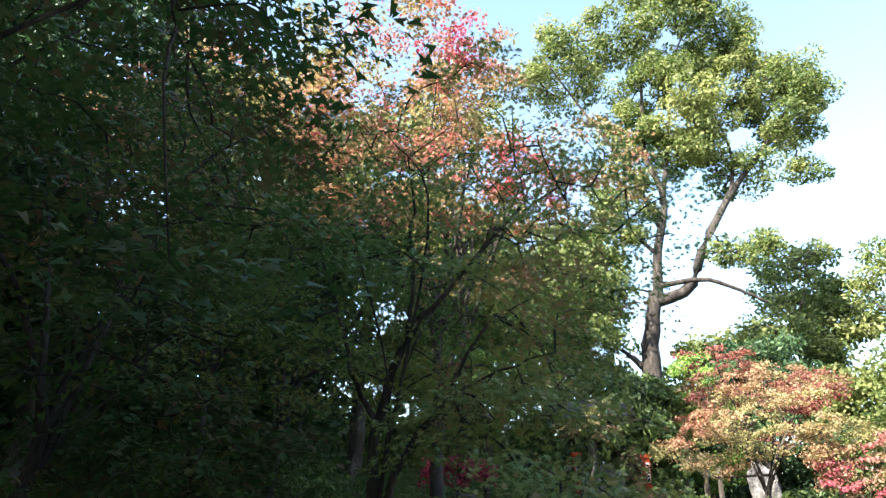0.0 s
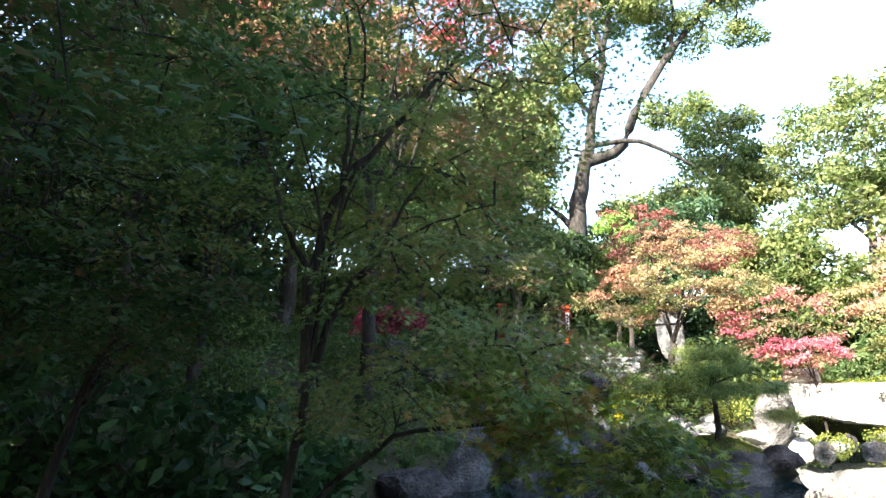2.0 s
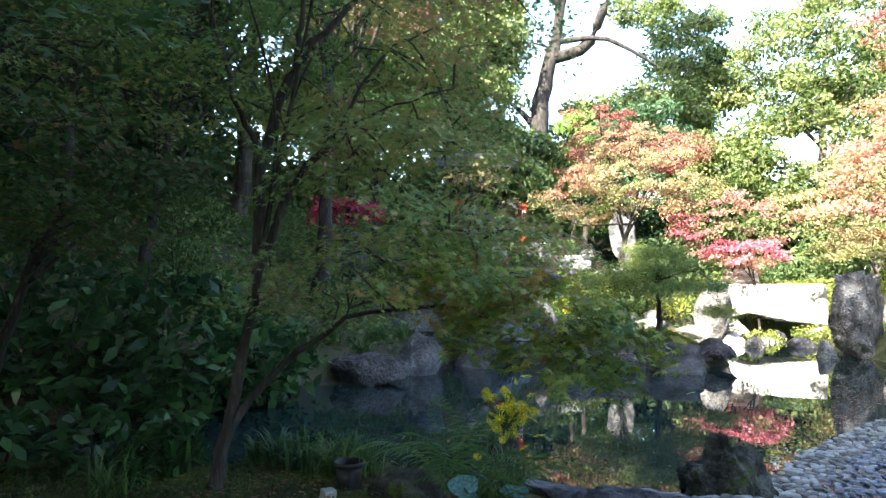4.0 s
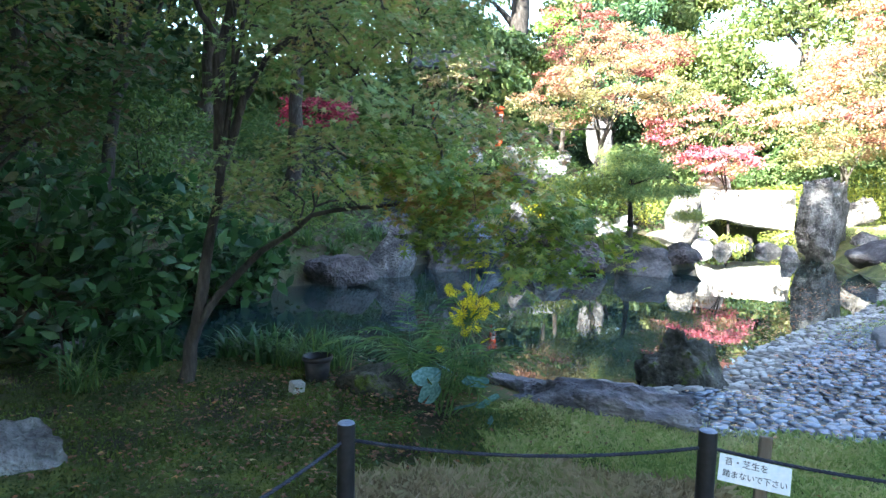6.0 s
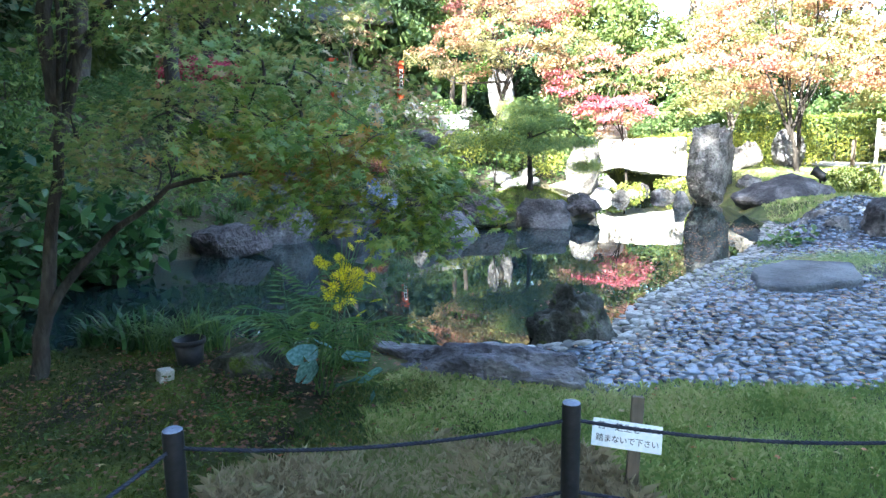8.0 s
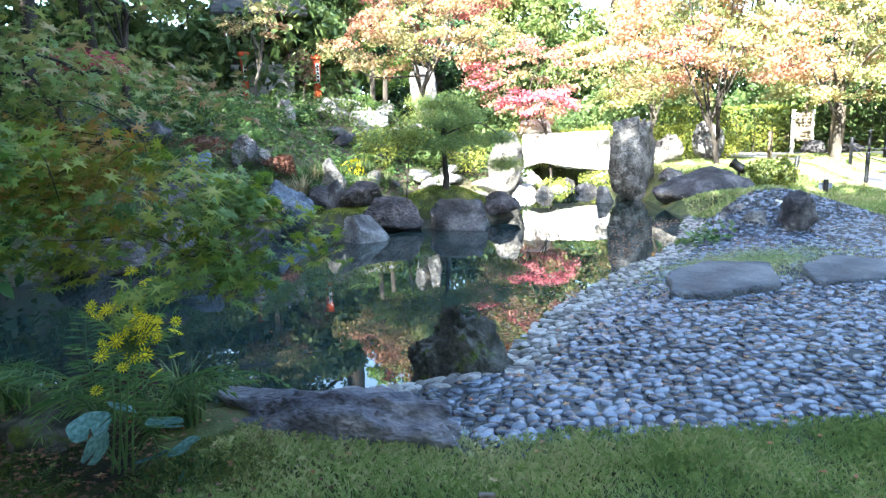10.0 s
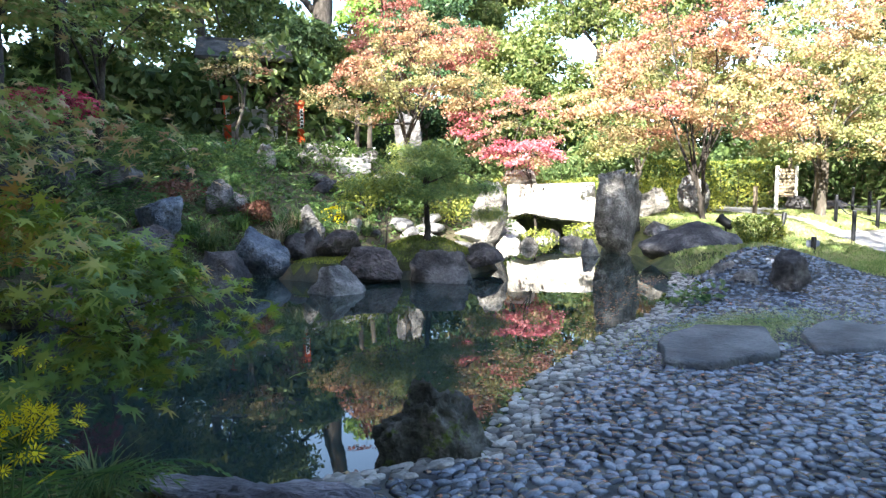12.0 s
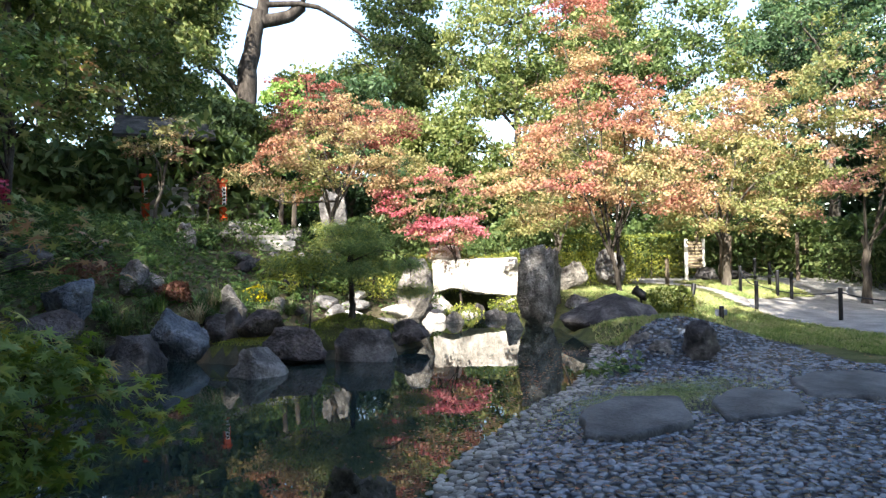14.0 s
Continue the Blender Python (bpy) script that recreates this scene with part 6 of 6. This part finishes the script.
for x, y in ((9.25, 22.3), (9.62, 22.1)):
    ob = base_at("tree_prop", (x, y, H(x, y) - 0.1), "pale timber pole propping the maple", "pole", "timber props")
    v, f = ring_tube(smooth_line([(0, 0, 0), (0.02, 0, 0.8), (0.06, 0, 1.7)], 6), np.linspace(0.1, 0.08, 6), 8)
    child("shaft", mesh_np("shaft", v, f, M_BARKG, True), ob)
tree("bare_shrub", "twiggy reddish shrub before the shrine", (6.3, 20.2, H(6.3, 20.2)), [(0, 0, 0), (0.05, 0, 0.5), (0.1, 0, 1.0)], 0.03,
     [((0.0, 0, 1.2), (0.5, 0.4, 0.55), 40)], F_BRONZE, M_BARKG, per=10, size=0.05, shape=LEAF_OVAL, spread=(0.14, 0.14, 0.12), seed=861, limbs=6, twig=0.008, sides=6, category="shrub", style="cloud")

# ---- grass, moss and fallen leaves ----
def grass(name, label, poly, n, size, mat, seed, keep=None, wide=1.0):
    r = np.random.default_rng(seed)
    p = np.array(poly, float)
    x, y = r.uniform(p[:, 0].min(), p[:, 0].max(), n), r.uniform(p[:, 1].min(), p[:, 1].max(), n)
    ok = (signed(p, x, y) < 0) & (signed(BEACH, x, y) > -0.04 * r.uniform(-1, 2, n)) & ((signed(POND, x, y) > 0.1) | (signed(ISLE, x, y) < 0))
    x, y = x[ok], y[ok]
    tall = np.array([noise.noise(Vector((a * 2.2, b * 2.2, seed))) for a, b in zip(x, y)])
    k = len(x)
    a = r.uniform(0, 2 * np.pi, k)
    L = size * r.uniform(0.5, 1.2, k) * (1 + 0.6 * tall)
    lean = r.uniform(0.15, 0.9, k)
    d = np.stack([np.cos(a), np.sin(a), np.zeros(k)], 1)
    s = np.stack([-np.sin(a), np.cos(a), np.zeros(k)], 1)
    b = np.stack([x, y, height(x, y) - 0.005], 1)
    up = np.array([0, 0, 1.0])
    w = (0.0028 * wide * r.uniform(0.7, 1.3, k))[:, None]
    m = b + (d * (lean * 0.35)[:, None] + up * 0.6) * L[:, None]
    e = b + (d * lean[:, None] + up * (1 - 0.4 * lean)[:, None]) * L[:, None]
    v = np.stack([b - s * w, b + s * w, m + s * w * 0.8, e, m - s * w * 0.8], 1).reshape(-1, 3)
    return tagged(new(name, mesh_np(name, v, np.arange(k * 5).reshape(k, 5), mat)), label, "grass", kind="stuff")


NEAR_LAWN = [(1.45, 1.9), (7, 1.2), (7, 2.7), (4.5, 3.0), (3.5, 3.3), (3.05, 3.6), (2.7, 4.3), (1.75, 4.35), (1.2, 3.9), (1.12, 3.2)]
grass("grass", "short green lawn grass by the fence", NEAR_LAWN, 130000, 0.055, F_GRASS, 901, wide=0.65)
grass("grass", "dry straw coloured grass at the fence", [(0.25, 2.2), (1.95, 1.9), (2.0, 2.7), (1.4, 3.2), (0.4, 3.2)], 24000, 0.12, F_DRY, 902, wide=1.25)
grass("grass", "sparse moss and weeds under the maple", [(-3, 1.8), (0.7, 1.8), (0.9, 4.6), (0, 5.6), (-3, 5.8)], 26000, 0.03, F_MOSS, 903, wide=1.6)
grass("grass", "thin grass between the moss and the lawn", [(0.6, 2.0), (1.7, 1.85), (1.7, 4.3), (1.3, 4.2), (0.8, 3.6)], 16000, 0.05, F_SEDGE, 907)
grass("grass", "sunlit lawn beyond the cobbles", [(10.4, 9.4), (9.9, 8.3), (10.6, 7.9), (12.0, 8.3), (12.6, 6.6), (11.4, 4.2), (13.2, 4.0), (14.6, 6.6), (15.8, 9.0), (16.8, 11.6), (17.5, 14), (14, 14.5), (12.4, 12)], 60000, 0.09, F_GRASS, 904, wide=2.6)
grass("grass", "lawn inside the far path", GREEN, 16000, 0.09, F_GRASS, 905, wide=3.0)
grass("grass", "moss on the islet", ISLE, 9000, 0.04, F_HEDGE, 906, wide=2.0)


def tufts():
    r = np.random.default_rng(911)
    n = 9000
    x = 7.35 + r.normal(size=n) * 0.75
    y = 5.8 + r.normal(size=n) * 0.36
    c = np.stack([x, y, height(x, y) + 0.02], 1)
    tagged(new("grass", scatter_leaves("grass", c, 0.035, LEAF_NEEDLE * np.array([2.0, 1, 1]), F_GRASS, -0.2, r=r)), "tufts of grass between the stepping stones", "grass", kind="stuff")


tufts()


def weeds():
    r = np.random.default_rng(915)
    n = 9000
    x, y = r.uniform(-3.2, 1.4, n), r.uniform(1.8, 5.6, n)
    keep = np.array([noise.noise(Vector((a * 1.6, b * 1.6, 12))) for a, b in zip(x, y)]) > -0.05
    ok = keep & (signed(POND, x, y) > 0.15)
    x, y = x[ok], y[ok]
    tagged(new("weeds", scatter_leaves("weeds", np.stack([x, y, height(x, y) + r.uniform(0.01, 0.05, len(x))], 1), 0.017, LEAF_OVAL, F_MOSS, 0.6, r=r)), "small round leaved weeds in the moss", "weeds", kind="stuff")


weeds()


def fallen():
    r = np.random.default_rng(921)
    n = 1500
    x, y = r.uniform(-3, 12, n), r.uniform(1.8, 9, n)
    ok = (signed(POND, x, y) > 0.15)
    x, y = x[ok], y[ok]
    tagged(new("fallen_leaves", scatter_leaves("fallen_leaves", np.stack([x, y, height(x, y) + 0.03], 1), 0.028, LEAF_STAR, F_FALLEN, 0.85, r=r)), "scattered fallen brown and red leaves", "fallen leaves", kind="stuff")
    n = 2600
    x, y = 0.3 + r.normal(size=n) * 0.9, 4.3 + r.normal(size=n) * 0.7
    ok = (signed(POND, x, y) > 0.1) & (y > 1.8)
    x, y = x[ok], y[ok]
    tagged(new("leaf_litter", scatter_leaves("leaf_litter", np.stack([x, y, height(x, y) + r.uniform(0.005, 0.04, len(x))], 1), 0.022, LEAF_STAR, F_BRONZE, 0.7, r=r)), "brown leaf litter under the maple", "leaf litter", kind="stuff")
    n = 700
    t = r.uniform(0, 1, n)
    x, y = 3.6 + 6.6 * t - 0.28 * r.exponential(1, n), 4.9 + 4.5 * t + 0.3 * r.exponential(1, n)
    ok = signed(POND, x, y) < 0
    tagged(new("floating_leaves", scatter_leaves("floating_leaves", np.stack([x, y, np.full(len(x), 0.006)], 1)[ok], 0.026, LEAF_STAR, F_FALLEN, 0.97, r=r)), "fallen leaves floating at the shore", "fallen leaves", kind="stuff")


fallen()


# ---- the cobbles ----
def cobbles():
    r = np.random.default_rng(931)
    shapes = []
    for k in range(8):
        n = 8
        a = np.linspace(0, 2 * np.pi, n, endpoint=False)
        out = 1 + 0.12 * np.sin(2 * a + k) + 0.1 * np.sin(3 * a + 2 * k) + r.normal(size=n) * 0.05
        vs = []
        for s, z in ((1.0, -0.2), (0.97, 0.12), (0.8, 0.25), (0.42, 0.31)):
            vs += [(s * out[i] * math.cos(a[i]), 0.68 * s * out[i] * math.sin(a[i]), z) for i in range(n)]
        vs.append((0, 0, 0.325))
        q = [(g * n + i, g * n + (i + 1) % n, (g + 1) * n + (i + 1) % n, (g + 1) * n + i) for g in range(3) for i in range(n)]
        t = [(3 * n + i, 3 * n + (i + 1) % n, 4 * n) for i in range(n)]
        shapes.append((np.array(vs), np.array(q), np.array(t)))
    meshes = [mesh_np("cobble", v * 0.05, [q, t], M_COBBLE, True) for v, q, t in shapes]
    step = 0.081
    pts = []
    for j in range(140):
        for i in range(142):
            pts.append((2.3 + (i + 0.5 * (j % 2)) * step, 2.3 + j * step * 0.78))
    pts = np.array(pts) + r.normal(size=(len(pts), 2)) * 0.017
    pts = pts[(signed(BEACH, pts[:, 0], pts[:, 1]) < 0.03)]
    pts = pts[signed(POND, pts[:, 0], pts[:, 1]) > -0.25]
    bare = np.array([noise.noise(Vector((a * 0.9, b * 0.9, 6))) for a, b in pts])
    pts = pts[(bare < 0.42) & ~((np.hypot(pts[:, 0] - 7.3, (pts[:, 1] - 5.75) * 1.7) < 0.6))]
    z = height(pts[:, 0], pts[:, 1])
    pave = base_at("cobble_pavement", (0, 0, 0), "beach of blue grey cobbles set in mortar", "pavement", kind="structure")
    near = np.argsort((pts[:, 0] - 3.6) ** 2 + (pts[:, 1] - 3.7) ** 2)[:300]
    turn = r.normal(size=len(pts)) * 40 + 25
    size = r.uniform(0.86, 1.2, len(pts))
    for i in near:
        ob = child("cobble", meshes[int(r.integers(8))], pave)
        ob.matrix_basis = pose(pts[i, 0], pts[i, 1], z[i], r.normal() * 5, r.normal() * 5, turn[i]) @ Matrix.Scale(size[i], 4)
    rest = np.setdiff1d(np.arange(len(pts)), near)
    edge = signed(POND, pts[:, 0], pts[:, 1]) < 0.32
    for part_of, mat in ((rest[~edge[rest]], M_COBBLES), (rest[edge[rest]], M_SHORE)):
        joined(part_of, mat, pave, pts, z, turn, size, shapes, r)


def joined(which, mat, pave, pts, z, turn, size, shapes, r):
    """The cobbles past the nearest ones, in one mesh."""
    vs, qs, ts, o = [], [], [], 0
    for i in which:
        v, q, t = shapes[int(r.integers(8))]
        c, s = math.cos(radians(turn[i])), math.sin(radians(turn[i]))
        w = v * 0.05 * size[i]
        tilt = r.normal(size=2) * 0.08
        vs.append(np.stack([w[:, 0] * c - w[:, 1] * s + pts[i, 0], w[:, 0] * s + w[:, 1] * c + pts[i, 1], w[:, 2] + z[i] + w[:, 0] * tilt[0] + w[:, 1] * tilt[1]], 1))
        qs.append(q + o)
        ts.append(t + o)
        o += len(v)
    ob = child("cobbles", mesh_np("cobbles", np.concatenate(vs), [np.concatenate(qs), np.concatenate(ts)], mat, True), pave)
    tagged(ob, "blue grey cobbles set close together" if mat is M_COBBLES else "paler brownish cobbles along the waterline", kind="stuff")


cobbles()
